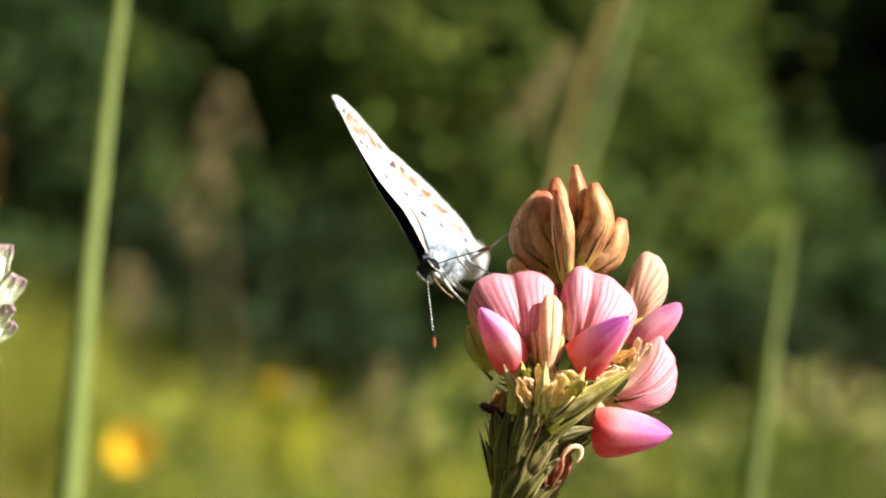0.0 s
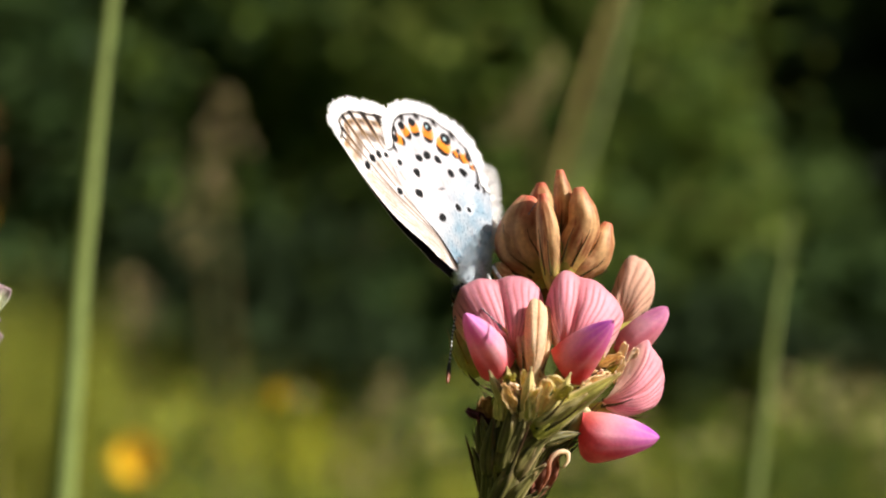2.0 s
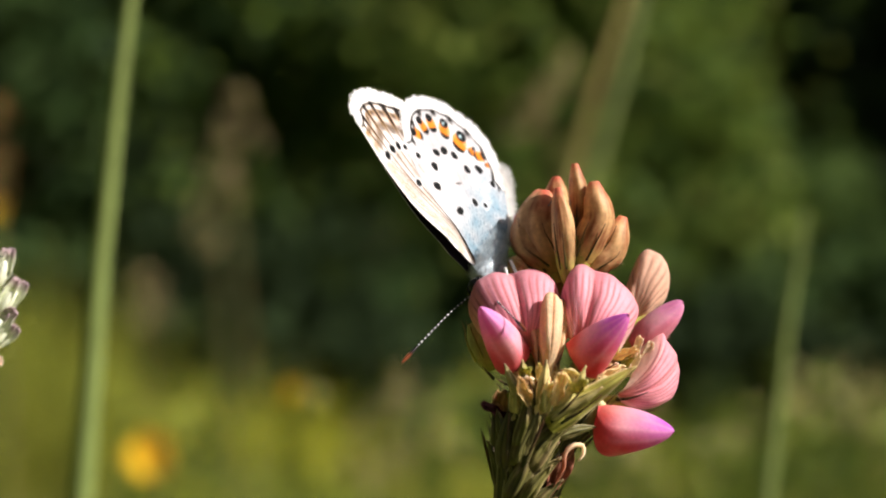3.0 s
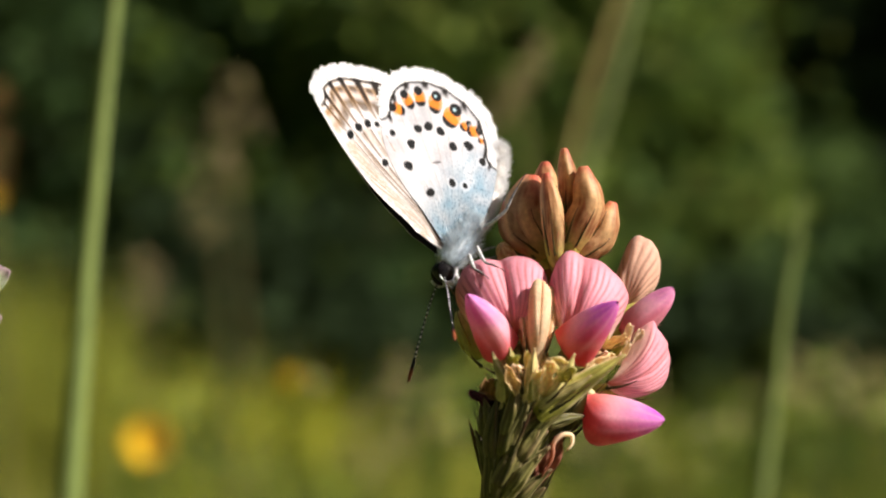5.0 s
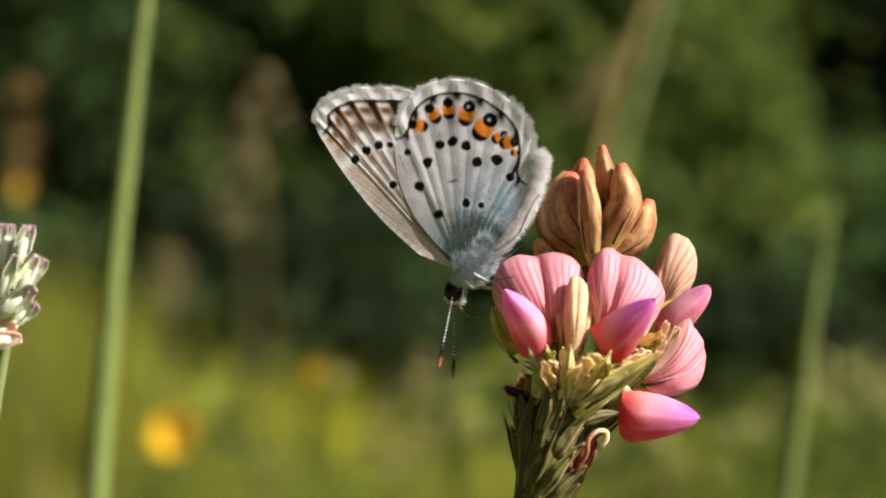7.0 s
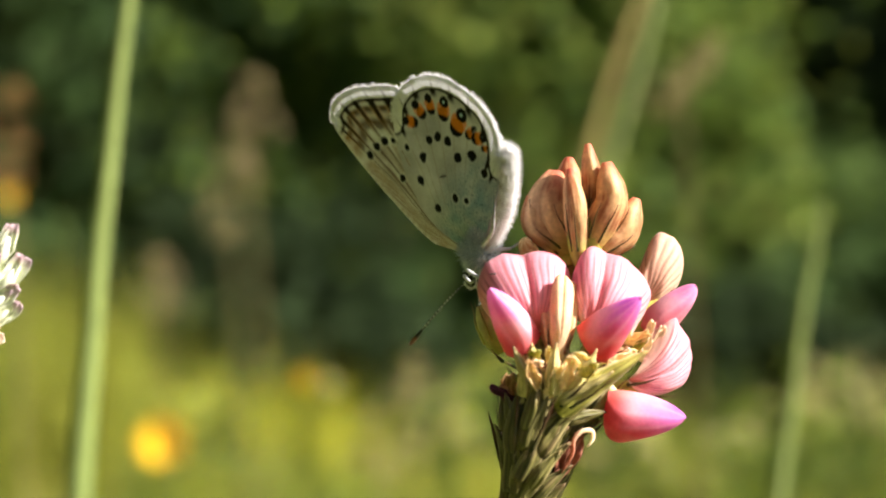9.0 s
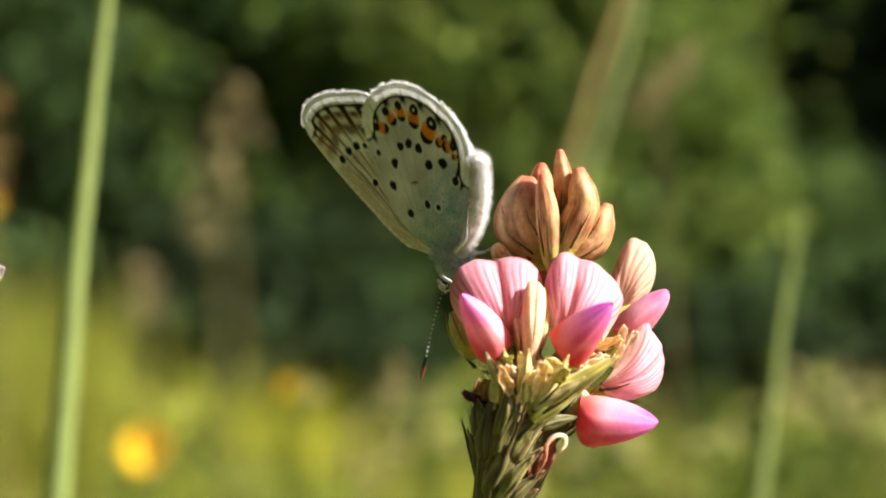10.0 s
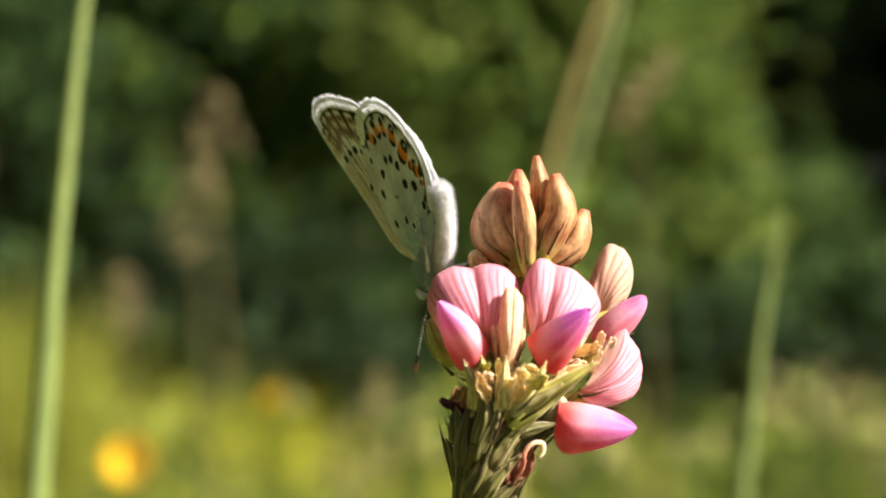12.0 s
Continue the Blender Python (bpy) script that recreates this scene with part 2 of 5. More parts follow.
def teeth(skin, foot, way, n, long, spread, r=0.13, c0=DARK_GREEN, c1=UMBER, seed=0):
    """The calyx's long narrow teeth round a bud's foot."""
    rnd = random.Random(seed)
    a, b = frame_of(way)
    d = Vector(way).normalized()
    for k in range(n):
        g = 2 * math.pi * (k + rnd.uniform(-0.2, 0.2)) / n + seed
        out = a * math.cos(g) + b * math.sin(g)
        p = Vector(foot) + out * spread * 0.55
        q = p + d * long * rnd.uniform(0.75, 1.1) + out * spread * rnd.uniform(0.3, 1.0)
        spike(skin, p, q, r, c0, c1, 0.05, 5)


def cup(skin, foot, way, r, long, c0=LIME, c1=STEM_GREEN):
    """The calyx's cup."""
    a = V(*foot)
    d = Vector(way).normalized() * long / 1000
    loft(skin, [a - d * 0.5, a, a + d * 0.55, a + d],
         lambda s: (r / 1000 * (0.35 + 0.75 * math.sin(math.pi * min(1, 0.15 + 0.5 * s))),) * 2,
         lambda s, g: mix3(mix3(c0, c1, 0.5 + 0.5 * math.cos(g * 5)), UMBER, 0.25 * smooth(0.6, 1, s)), rings=8, seg=15)


def bud_path(foot, tip, bow):
    a, b = Vector(foot), Vector(tip)
    mid = (a + b) / 2 + Vector(bow)
    return [V(*p) for p in (a, a.lerp(mid, 0.55), mid, mid.lerp(b, 0.6), b)]


def bud_size(wide, deep):
    def size(s):
        q = max(0.07, math.sin(math.pi * (0.20 + 0.735 * s ** 0.95))) ** 0.8
        return wide / 2000 * q, deep / 2000 * q
    return size


def closed_bud(skin, foot, tip, wide, deep, bow=(0, 0, 0), tone=0.0, seed=0, straw=0.0):
    """A bud whose petals are still wrapped: veined, flattened, one petal edge lapping over, a blunt hook at the tip."""

    def tint(s, g):
        rib = (0.5 + 0.5 * math.cos(g * 20 + 4 * s + seed + 1.5 * noise.noise((g, s * 3, seed)))) ** 3
        lap = smooth(0.25, 0.0, abs(math.sin((g - 4.2 - 0.6 * s + seed) / 2)))
        blot = noise.noise((g * 1.1 + seed, s * 3, seed))
        fine = noise.noise((g * 4 + seed, s * 9, seed + 2))
        c = mix3(lin(222, 178, 128), lin(152, 92, 60), 0.30 + 0.55 * rib * (0.6 + fine) + 1.0 * blot + 0.35 * fine + tone)
        c = mix3(c, SALMON, 0.7 * smooth(0.6, 1.0, s) * (0.4 + 0.6 * blot))
        # highlight painted along the lapping petal edge
        c = mix3(c, lin(240, 206, 160), 0.55 * lap * smooth(0.2, 0.5, s))
        c = mix3(c, CORAL, 0.45 * smooth(0.82, 1.0, s))
        # umber along the groove paints its shade in
        c = mix3(c, UMBER, 0.5 * smooth(0.20, 0.0, abs(math.sin((g - 4.55 - 0.6 * s + seed) / 2))) * smooth(0.1, 0.4, s))
        c = mix3(c, LIME, 0.7 * smooth(0.25, 0.0, s))
        if straw:
            pale = mix3(mix3(STRAW, PEACH, 0.5 + 0.5 * math.sin(g * 7 + 5 * s + seed)), RUST, 0.35 * rib * smooth(0.3, 0.9, s))
            c = mix3(c, mix3(pale, LIME, 0.6 * smooth(0.3, 0.0, s)), straw)
        return c

    loft(skin, bud_path(foot, tip, bow), bud_size(wide, deep), tint, rings=26, seg=40,
         bumps=lambda s, g: 0.018 * math.cos(g * 20 + 4 * s + seed) + (0.15 + 0.05 * straw) * max(0, math.cos(g - 4.0 - 0.6 * s + seed)) ** 10
         - 0.13 * max(0, math.cos(g - 4.5 - 0.6 * s + seed)) ** 12 + (0.10 + 0.08 * straw) * noise.noise((g * 1.3 + seed, s * 4, 3)) + 0.05 * noise.noise((g * 3 + seed, s * 8, 7)))


def clasped(skin, path, size, n, s0, s1, r, flare, seed, c0=DARK_GREEN, c1=UMBER):
    """Narrow teeth lying along a body of that path and size, their tips standing off."""
    rnd2 = random.Random(seed)
    pts = curve_points(path, 20)
    for k in range(n):
        g = 2 * math.pi * (k + rnd2.uniform(-0.25, 0.25)) / n + seed
        end = s1 * rnd2.uniform(0.8, 1.1)
        line = []
        for m in range(5):
            s = s0 + (end - s0) * m / 4
            i = min(int(s * 20), 19)
            f = s * 20 - i
            c = pts[i].lerp(pts[i + 1], f) if s <= 1 else pts[20] + (pts[20] - pts[19]) * ((s - 1) * 20)
            a, b = frame_of(pts[i + 1] - pts[i])
            w, h = size(min(s, 1.0))
            off = 1.04 + flare * (m / 4) ** 2
            line.append(c + (a * math.cos(g) * max(w, 0.0002) + b * math.sin(g) * max(h, 0.0002)) * off)
        loft(skin, line, lambda s: (r / 1000 * (1 - 0.88 * s) + 1e-5,) * 2, lambda s, g2: mix3(c0, c1, s), rings=8, seg=5)


def scrap(skin, foot, tip, wide, roll, seed, c0=STRAW, c1=PEACH, end=None, crumple=0.16):
    """A withered papery petal: a trough with a crumpled, rolled edge."""
    a, b = V(*foot), V(*tip)
    d = b - a
    s0, n0 = frame_of(d)

    def at(u, v):
        x = u * 2 - 1
        w = wide / 2000 * math.sin(math.pi * (0.12 + 0.76 * v)) ** 0.7
        g = x * roll
        q = a + d * v + s0 * (w * math.sin(g) / max(0.4, math.sin(min(roll, 1.5)))) - n0 * (w * (math.cos(g) - 0.6))
        k = Vector((noise.noise((u * 3 + seed, v * 4, 0)), noise.noise((u * 3, v * 4 + seed, 5)), noise.noise((u * 3, v * 4, seed)))) * wide / 1000 * crumple
        f = 0.5 + 0.5 * math.sin(x * 9 + seed + 3 * v)
        c = mix3(mix3(c0, c1, f * 0.7), UMBER, 0.10 * smooth(0.8, 1.0, abs(x)) * (0.5 + 0.5 * math.sin(seed)))
        return q + k, mix3(c, end, 0.85 * smooth(0.7, 1.0, v)) if end else c

    sheet(skin, at, 16, 18, 0.00008)


def lance(skin, foot, tip, wide, bow, tone, seed, dark=lin(50, 50, 30), light=lin(138, 132, 74), edge=lin(188, 174, 124)):
    """A folded lance-shaped bract: dark ribs, pale thin edges, a brown needle tip."""
    a, b = V(*foot), V(*tip)
    d = b - a
    s0, n0 = frame_of(d)

    def at(u, v):
        x = u * 2 - 1
        w = wide / 2000 * max(0.03, (v + 0.12) ** 0.5 * (1 - v) ** 1.05 * 2.1)
        fold = 0.75 * (1 - abs(x)) + 0.1 * math.cos(x * 8)
        q = a + d * v + s0 * (w * x + bow / 1000 * math.sin(math.pi * v)) + n0 * (w * fold + 0.22 * wide / 1000 * noise.noise((x + seed, v * 3, seed)) - 0.35 * wide / 1000 * v * v)
        rib = (0.5 + 0.5 * math.cos(x * 13 + seed)) ** 2
        c = mix3(mix3(dark, light, tone * (0.7 + 0.5 * noise.noise((seed, v * 3, x * 2))) + 0.45 * rib), edge, 0.85 * smooth(0.74, 0.98, abs(x)) * (0.35 + tone))
        c = mix3(c, lin(126, 84, 70), max(0.0, 0.5 * noise.noise((seed * 2, v * 2.5, x))) + 0.5 * smooth(0.82, 1.0, v))
        return q, c

    sheet(skin, at, 18, 18, 0.00010)


plant = base("sainfoin", V(-14, 6, -300), "pink sainfoin flower spike on a stem in the meadow", "flower")
stem = Skin()
loft(stem, [V(-14, 6, -300), V(-8, 4, -160), V(1.5, 1.5, -50), V(6.33, 1.00, -17.73), V(7.76, 1.00, -12.32), V(9.20, 2.00, -6.19), V(10.36, 2.00, -1.13), V(11.24, 1.00, 1.78)],
     lambda s: ((1.0 - 0.45 * smooth(0.72, 1, s)) / 1000,) * 2,
     lambda s, g: mix3(STEM_GREEN, lin(140, 112, 72), 0.35 * (0.5 + 0.5 * math.cos(g * 6)) + 0.5 * smooth(0.9, 1.0, s)), rings=70, seg=12)
part("stem", stem, GREEN, plant, "ribbed olive green stem")


def open_flower(foot, way, standard, keel, calyx_r=1.0, label=""):
    """One open flower: calyx with teeth, the standard above, the keel before it."""
    sk = Skin()
    cup(sk, foot, way, calyx_r, 2.4)
    f = Vector(foot)
    teeth(sk, f + Vector(way).normalized() * 1.2, way, 5, 2.6, 1.1, seed=int(f.x * 7) % 9)
    flower = part("open_flower", sk, GREEN, plant, label)
    sk = Skin()
    shell(sk, **standard)
    part("standard_petal", sk, PETAL, flower, "pink standard petal with dark rose stripes")
    sk = Skin()
    boat(sk, **keel)
    part("keel_petal", sk, PETAL, flower, "pink keel petal with a violet tip")
    return flower


open_flower((8.22, -0.60, -7.58), (-0.5, -0.7, 0.35),
            dict(foot=(7.56, -2.0, -5.49), reach=(2.3, 3.3, 4.35, 5.15, 5.3, 5.12, 5.6, 5.4, 4.75, 3.6, 2.4), a0=30, a1=172, crease=0.5, fan=0.5, bulge=1.5, groove=0.4, side=1.0, back=1.3, veins=25, seed=1),
            dict(foot=(7.72, -2.4, -5.51), tip=(4.34, -5.4, -2.55), belly=(-0.66, -0.30, -0.70), deep=2.65, wide=3.0, heel=0.24, lip=0.16, blunt=0.09, violet=0.75, pale=0.12, seed=2))
open_flower((11.23, -1.00, -7.55), (0.2, -0.9, 0.35),
            dict(foot=(11.01, -2.4, -5.28), reach=(3.07, 3.45, 4.16, 4.91, 5.02, 5.21, 5.13, 5.36, 3.9, 2.32, 1.65), a0=-10, a1=130, crease=0.63, fan=0.42, bulge=1.5, groove=0.4, side=0.9, back=1.3, veins=25, seed=2),
            dict(foot=(10.19, -3.2, -5.09), tip=(14.02, -6.0, -3.12), belly=(0.42, -0.30, -0.87), deep=3.25, wide=2.6, heel=0.32, lip=0.10, blunt=0.07, violet=1.0, seed=3))
open_flower((14.26, 2.00, -5.22), (0.9, 0.1, 0.35),
            dict(foot=(15.4, 2.4, -3.75), reach=(1.56, 2.03, 2.66, 3.32, 3.99, 4.61, 4.97, 4.77, 3.28, 2.27, 1.76), a0=10, a1=110, crease=0.75, fan=0.3, sweep=-14, bulge=0.9, groove=0.1, side=0.7, back=0.5, veins=13, warm=0.85, seed=3),
            dict(foot=(14.6, 1.6, -4.85), tip=(18.63, 0.6, -2.5), belly=(0.45, -0.25, -0.87), deep=2.15, wide=2.0, blunt=0.26, violet=0.8, pale=0.40, seed=4))
open_flower((12.86, 0.00, -9.53), (0.9, -0.35, 0.15),
            dict(foot=(13.76, -0.8, -8.78), reach=(2.13, 2.81, 3.42, 3.95, 4.26, 4.56, 4.79, 4.94, 5.02, 5.17, 3.5), a0=-30, a1=62, crease=0.62, fan=0.1, sweep=28, bulge=0.9, groove=0.15, side=0.7, back=0.9, veins=17, warm=0.0, seed=4),
            dict(foot=(12.47, -1.40, -9.41), tip=(17.42, -2.60, -11.18), belly=(-0.30, -0.15, -0.93), deep=3.6, wide=3.0, violet=0.9, pale=0.05, heel=0.42, blunt=0.11, seed=5), calyx_r=0.5)

# buds at the top of the spike
for foot, tip, wide, deep, bow, tone in (
        ((10.32, 1.50, -0.19), (9.12, 2.00, 5.38), 3.3, 3.0, (-0.9, 0, 0.2), 0.05),
        ((9.78, 1.60, 0.04), (7.44, 2.00, 3.74), 2.2, 2.6, (-0.7, 0, -0.2), 0.14),
        ((10.59, -0.50, -0.34), (9.91, -0.50, 5.41), 1.55, 1.9, (0.1, -0.3, 0), -0.05),
        ((11.45, 0.40, 1.77), (11.20, 0.20, 7.13), 1.5, 1.6, (0.15, 0, 0), 0.0),
        ((10.75, 2.00, 2.38), (10.11, 2.60, 6.35), 1.8, 1.8, (-0.3, 0.2, 0.1), 0.08),
        ((11.44, -0.40, 0.34), (12.41, -0.60, 5.83), 2.3, 2.2, (0.75, -0.2, 0.1), -0.05),
        ((11.89, 0.20, -0.27), (14.52, 0.40, 3.42), 2.1, 2.3, (0.45, 0, -0.5), -0.03)):
    sk = Skin()
    closed_bud(sk, foot, tip, wide, deep, bow, tone, seed=foot[0])
    bud = part("flower_bud", sk, BUD, plant, "peach brown veined bud, still closed")
    sk = Skin()
    cup(sk, foot, Vector(tip) - Vector(foot), 0.46 + 0.15 * wide, 1.7, c0=lin(196, 196, 92), c1=lin(150, 150, 70))
    clasped(sk, bud_path(foot, tip, bow), bud_size(wide, deep), 6, 0.04, 0.52, 0.085, 0.12, seed=int(wide * 10), c0=lin(88, 88, 44), c1=lin(92, 58, 40))
    part("calyx", sk, GREEN, bud, "narrow dark green calyx teeth")

# a folded flower between the two open ones, and a curled tip behind them
sk = Skin()
cup(sk, (8.82, -2.60, -8.00), (0.1, -0.2, 1), 0.75, 1.5)
clasped(sk, bud_path((8.79, -3.00, -7.41), (9.51, -4.20, -1.88), (0, 0, 0)), bud_size(1.4, 1.4), 5, 0.02, 0.35, 0.10, 0.2, seed=3)
fading = part("fading_flower", sk, GREEN, plant, "fading flower in a lime green calyx")
for at, fan_reach, a0, a1, bow, tone in (((8.74, -3.60, -7.74), (2.60, 4.08, 5.20, 5.79, 6.01, 5.94, 4.83, 2.97), 70, 97, 1.1, 0.85), ((9.18, -2.80, -7.43), (1.86, 3.27, 4.31, 4.97, 5.27, 5.05, 3.71, 2.23), 66, 92, 0.6, 0.95), ((8.52, -2.60, -7.63), (2.97, 4.08, 4.68, 4.97, 4.90, 4.31, 3.19, 1.86), 82, 108, 0.8, 0.7)):
    sk = Skin()
    shell(sk, at, fan_reach, a0, a1, crease=0.55, fan=0.4, bulge=bow, groove=0.10, side=0.7, back=0.3, veins=5, warm=0.2, straw=tone, seed=at[0])
    part("petal", sk, HUSK, fading, "cream and straw folded petal")
sk = Skin()
closed_bud(sk, (7.95, 2.00, -1.13), (6.94, 0.80, 0.58), 1.2, 1.2, (-0.35, 0, 0.5), -0.2, seed=9.95, straw=0.9)
part("fading_flower", sk, HUSK, plant, "curled pale tip of a fading flower")

# spent calyces under the flowers: ribbed green cups with dark teeth
for foot, tip, r, c0, c1 in (
        ((8.21, -0.80, -10.30), (6.09, -1.40, -8.73), 0.8, STEM_GREEN, UMBER),
        ((5.42, 0.40, -7.07), (4.10, 1.20, -3.83), 0.95, LIME, lin(176, 176, 88)),
        ((10.91, -0.40, -11.21), (12.70, -1.40, -9.22), 0.75, STEM_GREEN, DARK_GREEN)):
    sk = Skin()
    a, b = Vector(foot), Vector(tip)
    pts = [V(*a), V(*(a.lerp(b, 0.35) + Vector((0, -0.2, -0.15)))), V(*a.lerp(b, 0.7)), V(*b)]

    def size(s):
        q = max(0.12, math.sin(math.pi * (0.14 + 0.72 * s)) ** 0.8)
        return r / 1000 * q, r / 1000 * 0.8 * q

    loft(sk, pts, size, lambda s, g: mix3(mix3(c0, c1, 0.5 + 0.5 * math.cos(g * 5 + r * 9)), STRAW, 0.5 * s), rings=16, seg=24,
         bumps=lambda s, g: 0.08 * math.cos(g * 5 + r * 9) + 0.10 * noise.noise((g * 1.5, s * 5, r * 7)))
    clasped(sk, pts, size, 5, 0.3, 1.25, 0.09 if c0 == LIME else 0.12, 0.6, seed=int(r * 31 + a.x), c0=c0 if c0 == LIME else DARK_GREEN)
    part("spent_calyx", sk, GREEN, plant, "green ribbed calyx with dark teeth")
# lime and straw bracts at the foot of the open flowers
for foot, tip, wide, bow, tone, light, edge in (
        ((8.83, -4.60, -10.55), (14.39, -6.00, -6.66), 2.0, 0.12, 0.6, LIME, STRAW), ((9.00, -5.00, -10.02), (12.15, -6.20, -7.92), 1.2, 0.0, 0.4, STEM_GREEN, LIME), ((9.38, -4.80, -9.49), (11.18, -5.80, -6.57), 1.3, -0.2, 0.8, LIME, STRAW),
        ((7.94, -4.40, -9.16), (7.08, -5.20, -6.17), 1.2, 0.1, 0.6, STEM_GREEN, LIME), ((7.41, -4.20, -9.17), (5.94, -4.80, -6.38), 1.1, 0.1, 0.5, STEM_GREEN, STRAW), ((8.45, -5.00, -9.47), (8.65, -5.60, -6.15), 1.3, 0.1, 0.8, LIME, STRAW),
        ((6.68, -4.00, -9.56), (6.46, -4.60, -7.30), 1.3, -0.1, 0.7, LIME, STRAW)):
    sk = Skin()
    lance(sk, foot, tip, wide * 0.85, bow, tone, seed=foot[0] + 5, dark=lin(146, 142, 68) if wide > 1.5 else lin(172, 158, 90), light=light if wide > 1.5 else mix3(light, STRAW, 0.5), edge=edge)
    part("bract", sk, GREEN, plant, "yellow-green folded bract with straw edges")
# withered papery petals between them
for foot, tip, wide, roll, c0, c1 in (
        ((9.14, -5.40, -9.07), (9.60, -6.40, -6.89), 1.2, 1.2, STRAW, PEACH), ((11.19, -5.00, -8.08), (9.84, -5.80, -6.79), 1.3, 1.0, STRAW, LIME),
        ((8.08, -5.00, -9.65), (8.86, -5.80, -7.51), 1.0, 1.4, STRAW, STRAW), ((14.59, -0.80, -7.56), (15.42, -1.40, -4.88), 0.9, 1.1, STRAW, CREAM),
        ((15.13, -0.20, -7.53), (16.22, -0.60, -5.22), 0.8, 1.1, CREAM, STRAW), ((13.81, -1.60, -7.51), (14.89, -2.00, -5.68), 0.9, 1.0, CREAM, STRAW),
        ((6.68, -4.00, -10.37), (7.36, -4.80, -7.84), 1.2, 0.8, STRAW, LIME), ((5.74, -3.00, -10.47), (5.71, -3.60, -8.19), 1.6, 0.9, PEACH, RUST),
        ((6.36, -3.20, -10.23), (4.40, -3.80, -8.99), 1.0, 0.8, lin(104, 44, 66), lin(60, 30, 44)), ((11.94, -4.80, -7.66), (14.09, -3.80, -6.92), 1.3, 1.3, STRAW, PEACH),
        ((10.11, -5.60, -8.25), (11.12, -6.40, -7.47), 0.9, 1.2, LIME, STRAW), ((7.52, -5.20, -9.09), (6.73, -6.20, -7.20), 0.9, 1.5, PEACH, STRAW)):
    sk = Skin()
    scrap(sk, foot, tip, wide * 0.72, roll, seed=foot[0] * 3.1, c0=c0, c1=c1, crumple=0.32)
    part("withered_petal", sk, HUSK, plant, "dark purple withered petal" if c0 == lin(104, 44, 66) else "straw coloured papery withered petal")

# crumpled scraps of earlier flowers, packed under the open ones
rnd = random.Random(77)
for k in range(34):
    f = rnd.random()
    foot = Vector((6.3 + 7.6 * f + rnd.gauss(0, 0.5), -4.6 + 3.2 * f + rnd.uniform(-0.8, 0.4), -8.6 + 1.7 * f + rnd.gauss(0, 0.55)))
    way = Vector((rnd.gauss(0.15, 0.5), rnd.uniform(-0.7, 0.1), rnd.uniform(0.1, 1.0))).normalized()
    c0, c1 = rnd.choice(((STRAW, PEACH), (CREAM, STRAW), (STRAW, LIME), (PEACH, RUST), (LIME, STEM_GREEN)))
    sk = Skin()
    scrap(sk, foot, foot + way * rnd.uniform(0.9, 2.3), rnd.uniform(0.4, 0.95), rnd.uniform(0.7, 1.5), seed=k * 2.3, c0=c0, c1=c1, crumple=0.3)
    part("withered_petal", sk, HUSK, plant, "crumpled straw coloured withered petal")

# young unopened calyces packed along the lower stem
for foot, tip, r in (
        ((6.55, -1.20, -16.25), (5.28, -1.60, -11.28), 0.58), ((6.57, -2.20, -15.72), (6.20, -2.80, -10.71), 0.62), ((6.80, -2.60, -14.92), (6.77, -3.20, -10.08), 0.6), ((7.29, -2.60, -15.29), (8.29, -3.20, -10.56), 0.66),
        ((7.69, -2.20, -13.85), (10.54, -2.60, -9.87), 0.6), ((8.36, -0.80, -13.64), (12.16, -0.80, -10.91), 0.52), ((6.89, -3.00, -13.00), (7.61, -3.40, -9.61), 0.56), ((5.80, -1.00, -13.62), (5.78, -1.40, -10.24), 0.56),
        ((6.33, -1.80, -18.42), (6.47, -2.60, -13.42), 0.62), ((6.58, -2.00, -18.38), (9.55, -2.40, -13.07), 0.66), ((6.78, -0.60, -18.43), (10.62, -1.00, -12.48), 0.6), ((6.83, -1.00, -19.12), (9.83, -1.40, -14.70), 0.56),
        ((6.57, -0.80, -18.20), (5.69, -1.00, -13.62), 0.5), ((6.16, -1.40, -20.75), (5.95, -1.80, -15.40), 0.5), ((5.96, -1.60, -21.09), (7.71, -2.00, -15.94), 0.55), ((6.32, -0.60, -21.28), (9.48, -1.00, -15.52), 0.5),
        ((7.09, -2.80, -16.38), (7.79, -3.40, -12.40), 0.56)):
    sk = Skin()
    a, b = Vector(foot), Vector(tip)
    pts = [V(*a), V(*a.lerp(b, 0.3)), V(*a.lerp(b, 0.65)), V(*b)]
    k = random.Random(int(a.x * 100 + a.z * 10)).random()

    def size(s):
        q = max(0.05, math.sin(math.pi * (0.16 + 0.82 * s)) ** 0.9)
        return r / 1000 * q, r / 1000 * q

    loft(sk, pts, size,
         lambda s, g: mix3(mix3(mix3(DARK_GREEN, STEM_GREEN, 0.25 + 0.6 * k * (0.5 + 0.5 * math.cos(g * 6 + r * 20 + 2 * k)) ** 2), lin(136, 108, 74), (0.7 if k > 0.6 else 0.2) * smooth(0.3, 1.0, s)), LIME, 0.25 * k * math.sin(math.pi * s) ** 3), rings=16, seg=24,
         bumps=lambda s, g: 0.05 * math.cos(g * 6 + r * 20 + 2 * k) + 0.05 * noise.noise((g * 1.2 + r, s * 4, k * 9)))
    clasped(sk, pts, size, 5, 0.45, 1.22, 0.13, 0.5, seed=int(k * 90), c0=mix3(DARK_GREEN, STEM_GREEN, k), c1=lin(74, 60, 46))
    part("young_calyx", sk, GREEN, plant, "olive green calyx with needle teeth")
